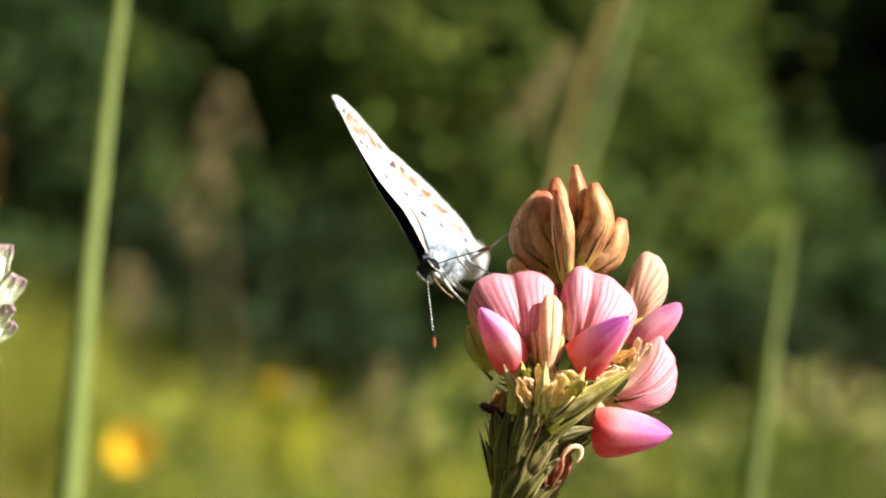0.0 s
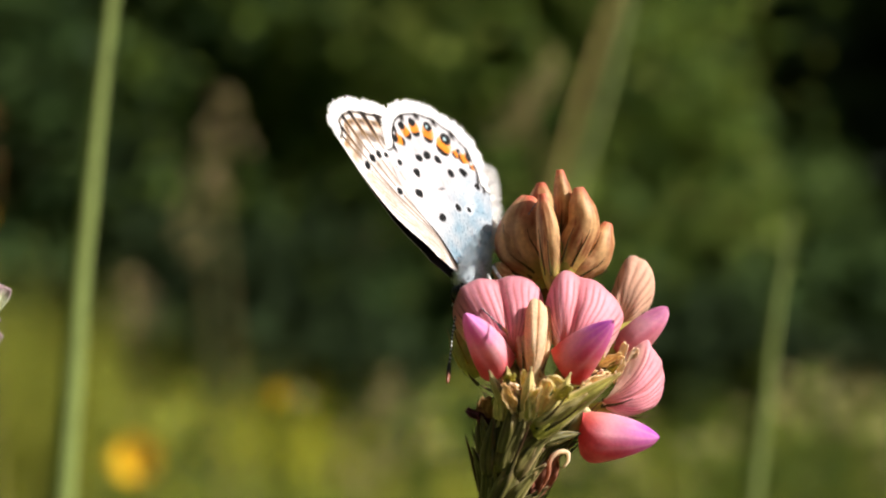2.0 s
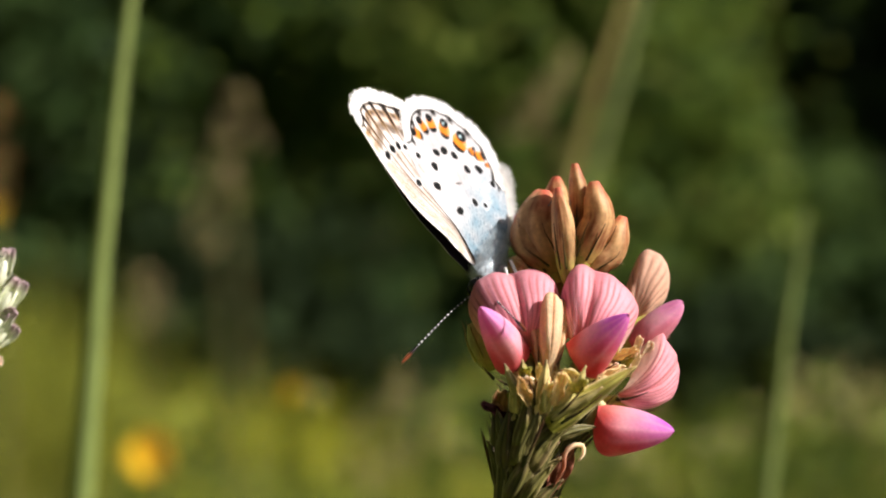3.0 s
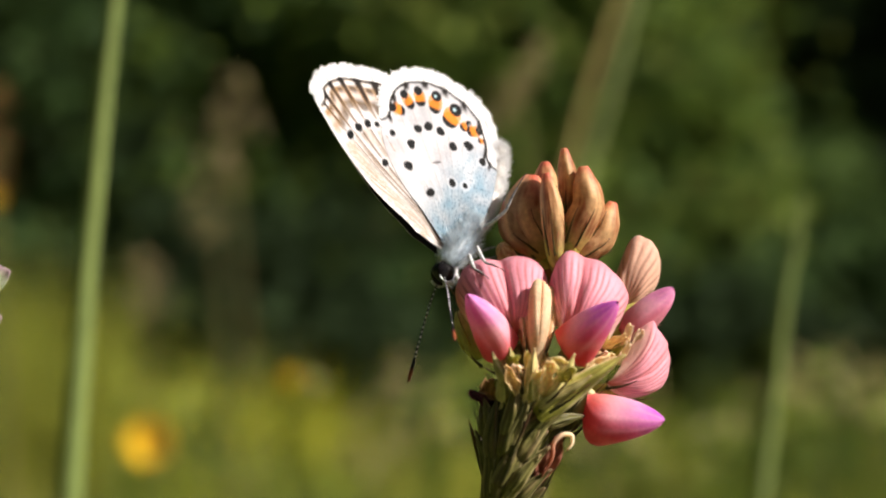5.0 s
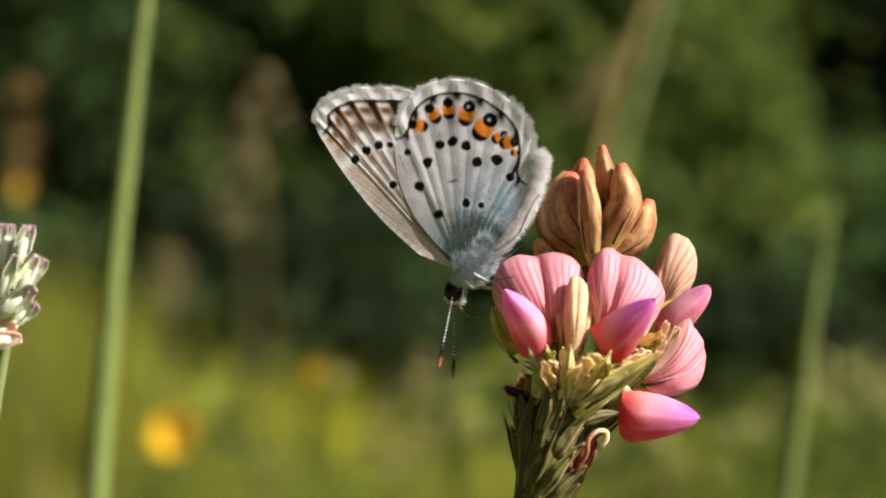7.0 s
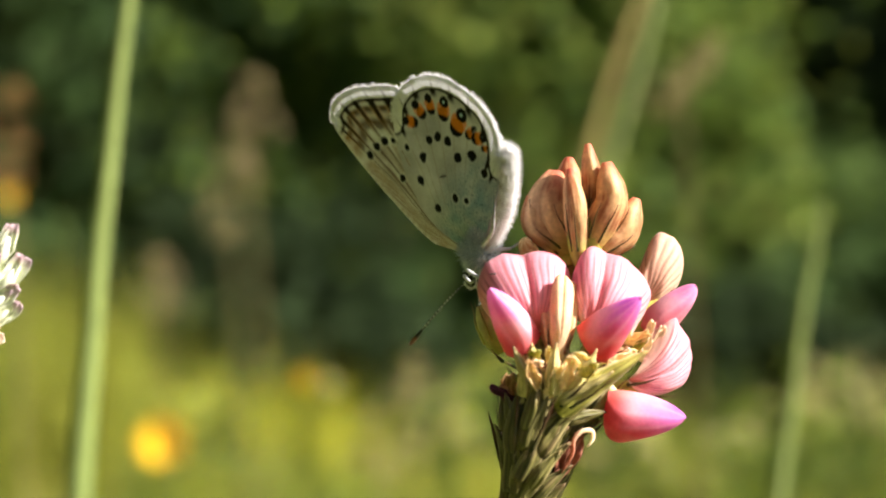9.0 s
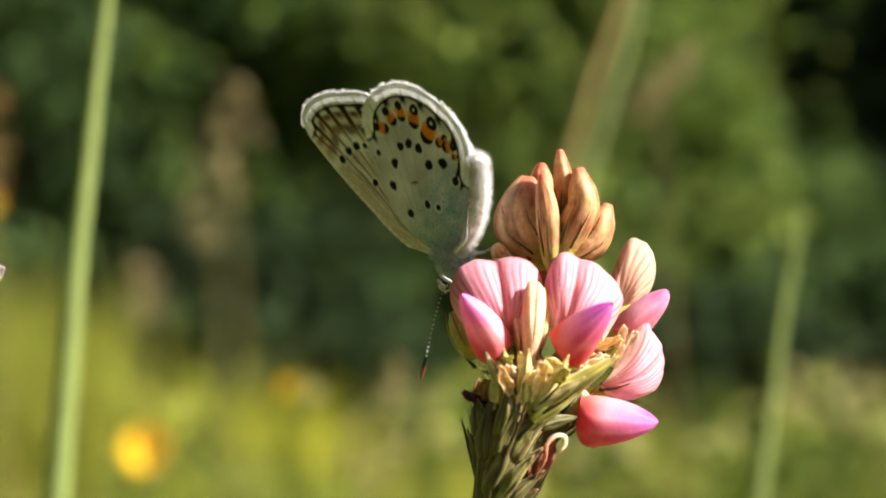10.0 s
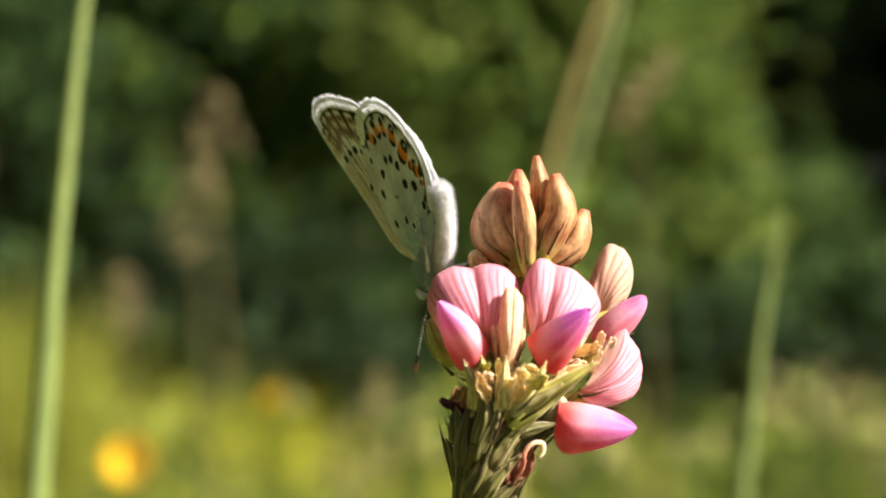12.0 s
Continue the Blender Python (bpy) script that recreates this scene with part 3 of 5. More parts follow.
# lance-shaped bracts folded over them
# tone also carries the light: mostly darker on the shaded left, paler right
for foot, tip, wide, bow, tone in (
        ((6.08, -3.60, -16.63), (9.63, -4.40, -12.69), 2.0, 0.35, 0.75), ((6.54, -3.20, -17.25), (9.74, -4.00, -14.21), 1.5, 0.2, 0.35), ((6.31, -4.00, -15.10), (7.91, -4.80, -11.03), 1.9, -0.2, 0.45),
        ((5.79, -3.40, -15.92), (5.47, -3.80, -11.13), 1.7, -0.3, 0.30), ((5.95, -3.80, -13.28), (6.40, -4.40, -9.16), 1.9, 0.1, 0.25), ((6.66, -4.40, -12.83), (8.32, -5.20, -9.09), 1.7, 0.2, 0.40),
        ((7.42, -4.00, -13.25), (10.50, -4.60, -9.95), 2.0, 0.3, 0.65), ((6.83, -4.60, -11.71), (7.34, -5.20, -8.29), 1.6, -0.2, 0.55), ((7.96, -4.20, -12.12), (11.57, -4.20, -9.54), 1.5, 0.25, 0.30),
        ((5.63, -3.00, -14.86), (4.76, -3.20, -11.56), 1.1, -0.2, 0.2), ((5.45, -2.80, -17.32), (5.29, -3.00, -13.75), 1.3, -0.2, 0.3), ((7.04, -4.20, -15.44), (8.92, -5.00, -13.13), 1.3, 0.1, 0.85),
        ((5.63, -3.00, -18.22), (7.41, -4.20, -14.63), 1.6, 0.1, 0.5), ((6.21, -2.60, -18.84), (9.35, -3.40, -15.48), 1.5, 0.2, 0.6), ((5.27, -2.60, -19.41), (5.58, -3.20, -15.58), 1.4, -0.1, 0.35),
        ((5.42, -3.40, -11.84), (5.23, -3.40, -9.24), 1.2, -0.1, 0.3), ((9.50, -3.40, -11.28), (12.26, -2.60, -10.81), 1.1, 0.1, 0.3), ((6.59, -2.40, -20.56), (6.54, -3.20, -16.32), 1.6, 0.0, 0.45)):
    sk = Skin()
    lance(sk, foot, tip, wide * 0.8, bow, tone, seed=foot[0] * 1.7 + foot[2])
    part("bract", sk, GREEN, plant, "olive green lance-shaped bract with pale edges")
rnd = random.Random(41)
low, high = Vector((5.83, -2.60, -18.66)), Vector((7.39, -4.40, -10.63))
for k in range(16):
    f = (k + rnd.random()) / 16
    across = rnd.uniform(-1, 1)
    foot = low.lerp(high, f) + Vector((across * (0.9 + 0.8 * f), rnd.uniform(-0.5, 0.8), 0))
    way = Vector((0.28 + across * (0.35 + 0.4 * f) + rnd.gauss(0, 0.12), rnd.uniform(-0.3, 0), 1)).normalized()
    sk = Skin()
    lance(sk, foot, foot + way * rnd.uniform(2.4, 4.0), rnd.uniform(0.6, 1.2), rnd.uniform(-0.3, 0.3), rnd.uniform(0.1, 0.9), seed=k * 1.3)
    part("bract", sk, GREEN, plant, "olive green lance-shaped bract with pale edges")
# loose needle teeth at the sides
sk = Skin()
for p, q in (((5.54, -1.00, -14.38), (4.48, -1.00, -11.15)), ((5.35, -1.00, -7.55), (4.57, -1.50, -6.68)), ((11.33, 0.00, -12.59), (12.71, 0.00, -11.25)), ((6.56, -3.00, -7.97), (5.39, -4.00, -7.35)),
             ((7.12, -3.00, -7.41), (6.11, -3.00, -5.92)), ((9.45, -4.00, -9.19), (11.78, -4.60, -8.22)), ((8.05, -3.00, -16.35), (9.76, -3.00, -14.27)), ((5.30, -2.00, -14.62), (4.36, -2.00, -10.79)), ((7.38, -4.60, -9.14), (6.96, -5.40, -6.81)), ((7.99, -4.80, -9.49), (7.42, -5.60, -7.24)),
             ((8.91, -5.20, -10.18), (11.06, -6.20, -7.74)), ((9.53, -5.20, -10.26), (12.15, -6.20, -8.35)), ((10.38, -2.00, -12.37), (12.48, -2.00, -10.94)), ((7.01, -4.60, -13.18), (8.60, -5.40, -9.62)), ((5.93, -4.20, -12.86), (6.16, -4.80, -9.49))):
    spike(sk, p, q, 0.13, DARK_GREEN, UMBER, 0.04)
part("needle_teeth", sk, GREEN, plant, "thin dark bract needles")
# a curled withered petal on the lower stem
sk = Skin()
scrap(sk, (8.85, -3.20, -15.06), (10.32, -3.40, -12.14), 1.3, 0.9, seed=4.4, c0=lin(176, 112, 88), c1=lin(120, 70, 56), crumple=0.2)
curl = part("withered_petal", sk, HUSK, plant, "curled brown and straw withered petal")
sk = Skin()
loft(sk, [V(9.11, -3.60, -14.63), V(9.84, -3.80, -13.28), V(9.91, -3.80, -12.46), V(10.60, -3.60, -11.89), V(11.13, -3.40, -11.99), V(11.15, -3.60, -12.49), V(10.80, -3.80, -12.91)],
     lambda s: (0.00013 * math.sin(math.pi * (0.10 + 0.82 * s)) + 0.00003, 0.00022), lambda s, g: mix3(lin(196, 130, 104), lin(244, 224, 190), smooth(0.2, 0.6, s)), rings=30, seg=10)
part("rolled_edge", sk, HUSK, curl, "cream rolled edge")


# ---- the butterfly ----
# its own space: millimetres from the wing roots, wings in the plane y = 0, head down, wing tips to -x
WHITE, GREYISH, DUST = lin(222, 221, 226), lin(172, 170, 176), lin(124, 150, 168)
TAN, COCOA, INK = lin(166, 136, 102), lin(46, 31, 22), lin(7, 7, 9)
ORANGE, DUSK = lin(220, 128, 34), lin(26, 20, 18)
HIND = [(0.27, 0.01), (-1.93, 1.56), (-3.72, 3.2), (-5.16, 5.38), (-5.92, 7.99), (-5.99, 9.69), (-5.45, 11.01), (-4.33, 12.06), (-2.69, 12.68), (-1.0, 12.7), (0.72, 12.19), (2.25, 11.26), (3.2, 10.08), (3.58, 8.79), (3.69, 7.09), (3.34, 5.05), (2.66, 3.01), (1.64, 1.15)]
FORE = [(-0.05, -0.09), (-2.81, 0.51), (-5.86, 2.44), (-8.49, 4.66), (-10.27, 6.51), (-11.33, 7.9), (-11.5, 8.78), (-10.9, 9.86), (-9.64, 10.71), (-7.6, 11.22), (-5.38, 11.38), (-3.57, 8.88), (-1.71, 4.48), (-0.18, 0.88)]
HIND_SPOTS = [(-3.37, 6.78), (-3.62, 5.07), (-1.94, 3.46), (-0.04, 7.42), (1.26, 7.78), (2.39, 6.77), (-2.79, 8.1), (-1.96, 8.49), (-0.98, 8.32), (-0.22, 4.53), (0.82, 4.57), (-4.86, 7.22)]
LUNULES = [(-4.47, 9.14), (-3.64, 10.1), (-2.64, 10.62), (-1.33, 10.5), (0.02, 9.81), (1.14, 9.32), (1.84, 9.06), (2.44, 8.47)]
FORE_SPOTS = [(-8.26, 6.09), (-7.61, 6.84), (-6.89, 7.35), (-6.12, 7.5), (-5.4, 4.85)]

butterfly = base("butterfly", (0, 0, 0), "small blue butterfly with closed spotted wings, feeding on the pink flower", "butterfly")


def grainy(p, scale, seed):
    return np.array([noise.noise((x * scale, z * scale, seed)) for x, z in p])


def dots(p, spots, r, soft=0.09):
    """How far each point lies inside any of the roundish spots, 0 to 1."""
    out = np.zeros(len(p))
    uneven = 1 + 0.28 * grainy(p, 2.6, 4)
    for x, z, k in spots:
        d = np.hypot(p[:, 0] - x, p[:, 1] - z) * uneven
        out = np.maximum(out, np.clip((r * k + soft / 2 - d) / soft, 0, 1))
    return out


def blend(c, colour, f):
    return c + (np.array(colour) - c) * np.clip(f, 0, 1)[:, None]


def bend(x, far):
    """The wings' common curve: the hind part leans away, the tip comes forward (mm)."""
    return 0.5 * np.clip((far - 4) / 6, 0, 1) * np.clip((x + 7) / 4, 0, 1) - 0.7 * np.clip((-x - 6.5) / 4.5, 0, 1) ** 1.3


def wing(name, outline, outer, lay, fore, nu=280, nv=110):
    """A wing as a thin sheet: outline (mm) from its root, outer the stretch of it that carries the fringe."""
    rim = np.array([(q.x, q.y) for q in curve_points([(x, z, 0) for x, z in outline[1:]], nu)])
    root = np.array(outline[0])
    a = np.linspace(0, 1, nu + 1)
    edge = rim[(a >= outer[0]) & (a <= outer[1])]
    v = np.linspace(0.02, 1, nv + 1)
    p = (root + v[:, None, None] * (rim - root)[None]).reshape(-1, 2)
    aa, vv = np.tile(a, nv + 1), np.repeat(v, nu + 1)
    gap = np.full(len(p), 9.0)
    for e in edge[::2]:
        gap = np.minimum(gap, np.hypot(*(p - e).T))
    far = np.hypot(*(p - root).T)
    n1, n2, n3 = grainy(p, 1.2, 1 + lay), grainy(p, 6.0, 5 + lay), grainy(p, 0.5, 9)
    veins = np.linspace(outer[0] + 0.03, outer[1] - 0.03, 7 if fore else 9)
    turn = np.min(np.abs(aa[:, None] - veins[None]), axis=1) * (24 if fore else 28) * vv
    vein = np.clip(1 - turn / (0.20 if fore else 0.11), 0, 1)
    front = rim[(a < outer[0])][::4]
    costal = np.min(np.hypot(p[:, None, 0] - front[None, :, 0], p[:, None, 1] - front[None, :, 1]), axis=1)
    if fore:
        c = np.tile(np.array(mix3(mix3(TAN, GREYISH, 0.45), WHITE, 0.20)), (len(p), 1))
        streak = grainy(np.stack([aa * 46, far * 0.45], axis=1), 1.0, 3)
        c = blend(c, WHITE, np.clip(streak * 1.6 + 0.1, 0, 1) * 0.75)
        c = blend(c, lin(120, 96, 70), np.clip(-streak * 1.6 - 0.1, 0, 1) * 0.5)
        c = blend(c, TAN, np.clip(0.5 + n1 * 0.6, 0, 1) * np.clip(1.25 - np.abs(costal - 0.75) / 0.5, 0, 1) * 0.75)
        c = blend(c, WHITE, np.clip((turn - 0.25) / 0.5, 0, 1) * np.clip((costal - 1.6) / 1.5, 0, 1) * np.clip(0.55 + n1, 0, 1) * 0.6)
        c = blend(c, WHITE, np.clip(n2 * 1.4 + n1 * 0.6, 0, 1) * 0.45)
        c = blend(c, lin(88, 66, 48), vein * np.clip(0.8 + n3, 0.5, 0.95))
        mid = (veins[:-1] + veins[1:]) / 2
        inside = np.min(np.abs(aa[:, None] - mid[None]), axis=1) * 24 * vv
        rear = np.clip((p[:, 0] + 11.5) / 4, 0, 1)
        # brown cells with dark edges, white dashes either side of them
        band = np.clip((gap - 0.85) / 0.25, 0, 1) * np.clip((3.2 - gap) / 0.7, 0, 1)
        c = blend(c, lin(158, 124, 84), band * (0.75 + 0.4 * n1))
        c = blend(c, lin(196, 124, 60), np.clip(1.3 - np.abs(gap - 2.0) / 0.35, 0, 1) * np.clip((turn - 0.12) / 0.1, 0, 1) * 0.28 * rear)
        c = blend(c, COCOA, np.clip(1.6 - turn / np.clip(0.30 - 0.06 * gap, 0.12, 0.3), 0, 1) * np.clip((3.4 - gap) / 1.2, 0, 1) * (0.75 + 0.25 * rear))
        c = blend(c, COCOA, np.clip((0.48 - np.hypot(inside * 0.9, (gap - 2.62 + 0.3 * n1) * 0.9)) / 0.22, 0, 1) * (0.38 + 0.3 * rear))
        c = blend(c, COCOA, np.clip((0.38 - np.hypot(inside, gap - 1.66)) / 0.20, 0, 1) * (0.55 + 0.25 * rear))
        c = blend(c, WHITE, np.clip(1.3 - np.abs(gap - 1.22) / 0.16, 0, 1) * np.clip((turn - 0.18) / 0.12, 0, 1) * 0.8)
        c = blend(c, WHITE, np.clip(1.3 - np.abs(gap - 2.1) / 0.35, 0, 1) * np.clip((turn - 0.22) / 0.12, 0, 1) * 0.45)
        c = blend(c, WHITE, np.clip(1.3 - np.abs(gap - 3.5) / 0.4, 0, 1) * np.clip((turn - 0.12) / 0.12, 0, 1) * 0.75)
        c = blend(c, WHITE, dots(p, [(x, z, 1.55) for x, z in FORE_SPOTS], 0.26) * 0.55)
        c = blend(c, INK, dots(p, [(x, z, 1) for x, z in FORE_SPOTS[:-2]] + [(FORE_SPOTS[-2][0], FORE_SPOTS[-2][1], 0.7), (FORE_SPOTS[-1][0], FORE_SPOTS[-1][1], 0.95)], 0.31))
    else:
        c = np.tile(np.array(GREYISH), (len(p), 1))
        c = blend(c, WHITE, np.clip(0.4 + n3, 0, 1) * 0.6)
        c = blend(c, TAN, np.clip((-1.0 - p[:, 0]) / 5, 0, 1) * np.clip((7 - p[:, 1]) / 8, 0, 1) * 0.35)
        c = blend(c, lin(150, 134, 120), vein * 0.4)
        blue = np.clip((6.6 - far + 1.1 * np.clip(p[:, 0] + 1, -1, 2.4)) / 4.2, 0, 1) * np.clip((p[:, 0] + 4.2) / 2.6, 0, 1)
        c = blend(c, DUST, blue * np.clip(0.72 + n1 * 0.5, 0, 1))
        c = blend(c, lin(84, 104, 116), blue * np.clip(n2 * 2.2 - 0.25, 0, 1) * 0.75)
        # orange crescents between dark dots and chevrons
        for i, (x, z) in enumerate(LUNULES):
            k = (0.8, 0.85, 0.85, 1.0, 1.2, 0.7, 0.8, 0.45)[i]
            e = edge[np.argmin(np.hypot(*(edge - (x, z)).T))]
            d = (e - (x, z)) / np.hypot(*(e - (x, z)))
            s = np.array((-d[1], d[0]))
            q = p - (x, z)
            along, across = q @ d, q @ s
            c = blend(c, WHITE, np.clip(1.2 - np.hypot(along - 0.15, across) / (0.85 * k), 0, 1) * 0.9)
            c = blend(c, INK, np.clip((0.56 * k - np.hypot((along + 0.34 * k) * 1.0, across)) / 0.07, 0, 1))
            c = blend(c, ORANGE, np.clip((0.60 * k - (np.abs((along - 0.02) * 1.15) ** 3 + np.abs(across * 0.90) ** 3) ** (1 / 3) + 0.10 * n2) / 0.13, 0, 1) * (0.9 + 0.35 * np.minimum(n1, 0)))
            c = blend(c, INK, np.clip((0.46 * k - np.hypot((along - 0.52 * k) * 1.05, across)) / 0.07, 0, 1))
            if i in (3, 4, 6):
                c = blend(c, lin(170, 200, 212), np.clip((0.13 * k - np.hypot(along - 0.50 * k, across - 0.06)) / 0.06, 0, 1))
        c = blend(c, WHITE, dots(p, [(x, z, 1.45) for x, z in HIND_SPOTS], 0.26, 0.25) * 0.45)
        c = blend(c, INK, dots(p, [(x, z, (1, 1, 0.95, 1, 1.1, 0.85, 0.95, 1, 0.95, 0.85, 0.65, 0.7)[i]) for i, (x, z) in enumerate(HIND_SPOTS)], 0.355))
        c = blend(c, COCOA, np.clip((0.13 - np.hypot((p[:, 0] + 1.4) * 0.35 + (p[:, 1] - 5.83) * -0.15, (p[:, 1] - 5.83) * 0.9 + (p[:, 0] + 1.4) * -0.25)) / 0.06, 0, 1) * 0.85)
    # dark line inside the margin, white fringe chequered at the vein ends
    line = np.clip(1.3 - np.abs(gap - 0.94 + 0.05 * n1) / 0.11, 0, 1) + np.clip(1.4 - np.abs(gap - 1.08) / 0.36, 0, 1) * np.clip(1.5 - turn / 0.27, 0, 1)
    c = blend(c, DUSK, np.clip(line, 0, 1))
    fringe = np.clip((0.86 - gap + 0.06 * n2) / 0.08, 0, 1)
    c = blend(c, lin(246, 246, 248), fringe)
    c = blend(c, GREYISH, fringe * np.clip(n2 * 1.5, 0, 1) * 0.15)
    c = blend(c, lin(120, 112, 108), fringe * np.clip(1 - turn / 0.15, 0, 1) * np.clip((gap - 0.15) / 0.5, 0, 1) * 0.65)
    if fore:
        c = blend(c, WHITE, np.clip(1.3 - costal / 0.3, 0, 1) * 0.85)
    under = np.clip(c, 0, 1)
    upper = blend(np.tile(np.array(DUSK), (len(p), 1)), lin(70, 66, 92), np.clip((7 - far) / 6 + n1 * 0.3, 0, 1) * 0.6)
    upper = blend(upper, WHITE, fringe)
    upper = np.where((vv > 0.975)[:, None], under, upper)
    for side in (-1, 1):
        sk = Skin()
        # the pairs meet at the tips and part towards the body
        lift = side * (0.11 if lay else 0.04) + (1.0 * np.exp(-(far / 2.4) ** 2) if side < 0 else 1.9 * np.exp(-far / 4.5)) + bend(p[:, 0], far) + side * (0.018 if fore else 0.024) * np.cos(np.clip(turn / (0.62 if fore else 0.9), 0, 1) * math.pi) * np.clip(far / 4, 0, 1)
        edgy = np.clip((1.5 - gap) / 1.2, 0, 1)
        lift = lift + side * 0.02 * edgy * np.cos(np.clip(turn / (1.6 if fore else 1.1), 0, 1) * math.pi)
        lift = lift + side * 0.03 * lay * np.sin(far * 0.5) + side * 0.015 * lay * n1
        face = 0.03
        # the pairs of wings never lie quite edge on edge
        slip = 1.0 if side < 0 else 0.95
        for y, col in ((lift + side * face, under), (lift, upper)):
            sk.v += [(x * slip / 1000, k / 1000, z * slip / 1000) for (x, z), k in zip(p, y)]
            sk.c += [(r, g, b, 1.0) for r, g, b in col]
        m, w = (nu + 1) * (nv + 1), nu + 1
        for j in range(nv):
            for i in range(nu):
                q = (j * w + i, j * w + i + 1, (j + 1) * w + i + 1, (j + 1) * w + i)
                sk.f.append(q if side < 0 else q[::-1])
                q = tuple(k + m for k in q)
                sk.f.append(q[::-1] if side < 0 else q)
        for i in range(nu):
            q = (nv * w + i, nv * w + i + 1, nv * w + i + 1 + m, nv * w + i + m)
            sk.f.append(q)
        loose = np.tile(fringe > 0.5, 2)
        ob = part(name, sk, WING, butterfly, "cream forewing underside with black spots and white fringe" if fore
                  else "pale grey hindwing underside with orange crescents, black spots and blue dust")
        ob.data.materials.append(FRINGE)
        ob.data.polygons.foreach_set("material_index", [int(loose[q[0]] and loose[q[2]]) for q in sk.f])
        # loose scales of the fringe
        sk = Skin()
        rnd2 = random.Random(5 + lay)
        for e0, e1 in zip(edge, edge[1:]):
            t = (e1 - e0) / np.hypot(*(e1 - e0))
            o = np.array((-t[1], t[0]))
            if o @ (e0 - root) < 0:
                o = -o
            tuft = 0.75 + 0.5 * noise.noise((e0[0] * 3, e0[1] * 3, lay)) + (0.5 if not fore and e0[0] > 1.2 else 0.0)
            for _ in range(14):
                b0 = e0 + (e1 - e0) * rnd2.random() - o * rnd2.uniform(0.05, 0.4)
                tip = b0 + o * rnd2.uniform(0.2, 0.46) * tuft + t * rnd2.uniform(-0.12, 0.12)
                reach = np.hypot(*(e0 - root))
                y0 = side * (0.04 + 0.07 * lay + rnd2.uniform(-0.03, 0.05)) + (1.0 * math.exp(-(reach / 2.4) ** 2) if side < 0 else 1.9 * math.exp(-reach / 4.5)) + bend(e0[0], reach)
                c0 = mix3(lin(250, 250, 252), GREYISH, rnd2.random() * 0.3)
                ids = [sk.add((q[0] * slip / 1000, (y0 + dy) / 1000, q[1] * slip / 1000), c0)
                       for q, dy in ((b0 - t * 0.03, 0), (b0 + t * 0.03, 0), (tip + t * 0.008, side * 0.03), (tip - t * 0.008, side * 0.03))]
                sk.f.append(tuple(ids))
        tagged(part("fringe", sk, FRINGE, ob, "white hair fringe of the wing"), kind="stuff")


wing("hindwing", HIND, (0.22, 0.80), 1, False)
wing("forewing", FORE, (0.35, 0.78), 0, True)


def mm(x, y, z):
    return Vector((x / 1000, y / 1000, z / 1000))


def hairs(skin, spots, n, long, tints, lie, width=0.03, seed=0):
    """Fine hairs on round masses: spots of (centre mm, radii), lying back along lie."""
    rnd2 = random.Random(seed)
    for _ in range(n):
        ctr, rad = rnd2.choice(spots)
        d = Vector((rnd2.gauss(0, 1), rnd2.gauss(0, 1), rnd2.gauss(0, 1))).normalized()
        p = Vector(ctr) + Vector((d.x * rad[0], d.y * rad[1], d.z * rad[2])) * 0.92
        q = p + (d * 0.75 + Vector(lie) * rnd2.uniform(0.4, 1.2) + Vector((rnd2.gauss(0, 0.2), rnd2.gauss(0, 0.2), rnd2.gauss(0, 0.2)))).normalized() * long * rnd2.uniform(0.5, 1.2)
        c = mix3(tints[0], tints[1], rnd2.random())
        s = (q - p).cross(Vector((rnd2.gauss(0, 1), rnd2.gauss(0, 1), rnd2.gauss(0, 1)))).normalized() * width
        k = (q - p).cross(s).normalized() * width
        m3 = (p + q) / 2 + d * long * 0.08
        ring = [[skin.add(mm(*(u + o * f)), c) for o in (s, -s * 0.5 + k * 0.87, -s * 0.5 - k * 0.87)] for u, f in ((p, 1.0), (m3, 0.8), (q, 0.15))]
        for r0, r1 in zip(ring, ring[1:]):
            for i in range(3):
                skin.f.append((r0[i], r0[(i + 1) % 3], r1[(i + 1) % 3], r1[i]))


# the body lies between the wing pairs: its middle plane
rnd = random.Random(12)
MID = 0.85
sk = Skin()
loft(sk, [mm(-0.1, MID + 0.2, -1.0), mm(0.5, MID, -0.2), mm(1.1, MID, 0.8), mm(1.7, MID, 1.7)], lambda s: (0.00092 * math.sin(math.pi * (0.2 + 0.62 * s)), 0.0009 * math.sin(math.pi * (0.2 + 0.62 * s))),
     lambda s, g: mix3(lin(130, 148, 164), lin(190, 200, 208), 0.5 + 0.5 * math.cos(g)), rings=12, seg=16)
thorax = part("thorax", sk, CHITIN, butterfly, "furry blue-grey thorax")
sk = Skin()
hairs(sk, [((0.35, MID + 0.1, -0.4), (0.75, 0.7, 0.7)), ((0.85, MID, 0.1), (1.05, 0.9, 1.0)), ((1.5, MID, 1.0), (1.0, 0.85, 1.1))], 3000, 0.55, (lin(196, 212, 226), lin(252, 252, 253)), (0.35, 0, 0.55), 0.013, 3)
# a few dark hairs mixed in as the shadows within the pale fur
hairs(sk, [((0.4, MID - 0.2, -0.5), (0.7, 0.8, 0.6)), ((1.2, MID - 0.2, 0.4), (0.9, 0.95, 0.8))], 160, 0.5, (lin(60, 68, 76), lin(120, 136, 148)), (0.3, 0, 0.7), 0.014, 7)
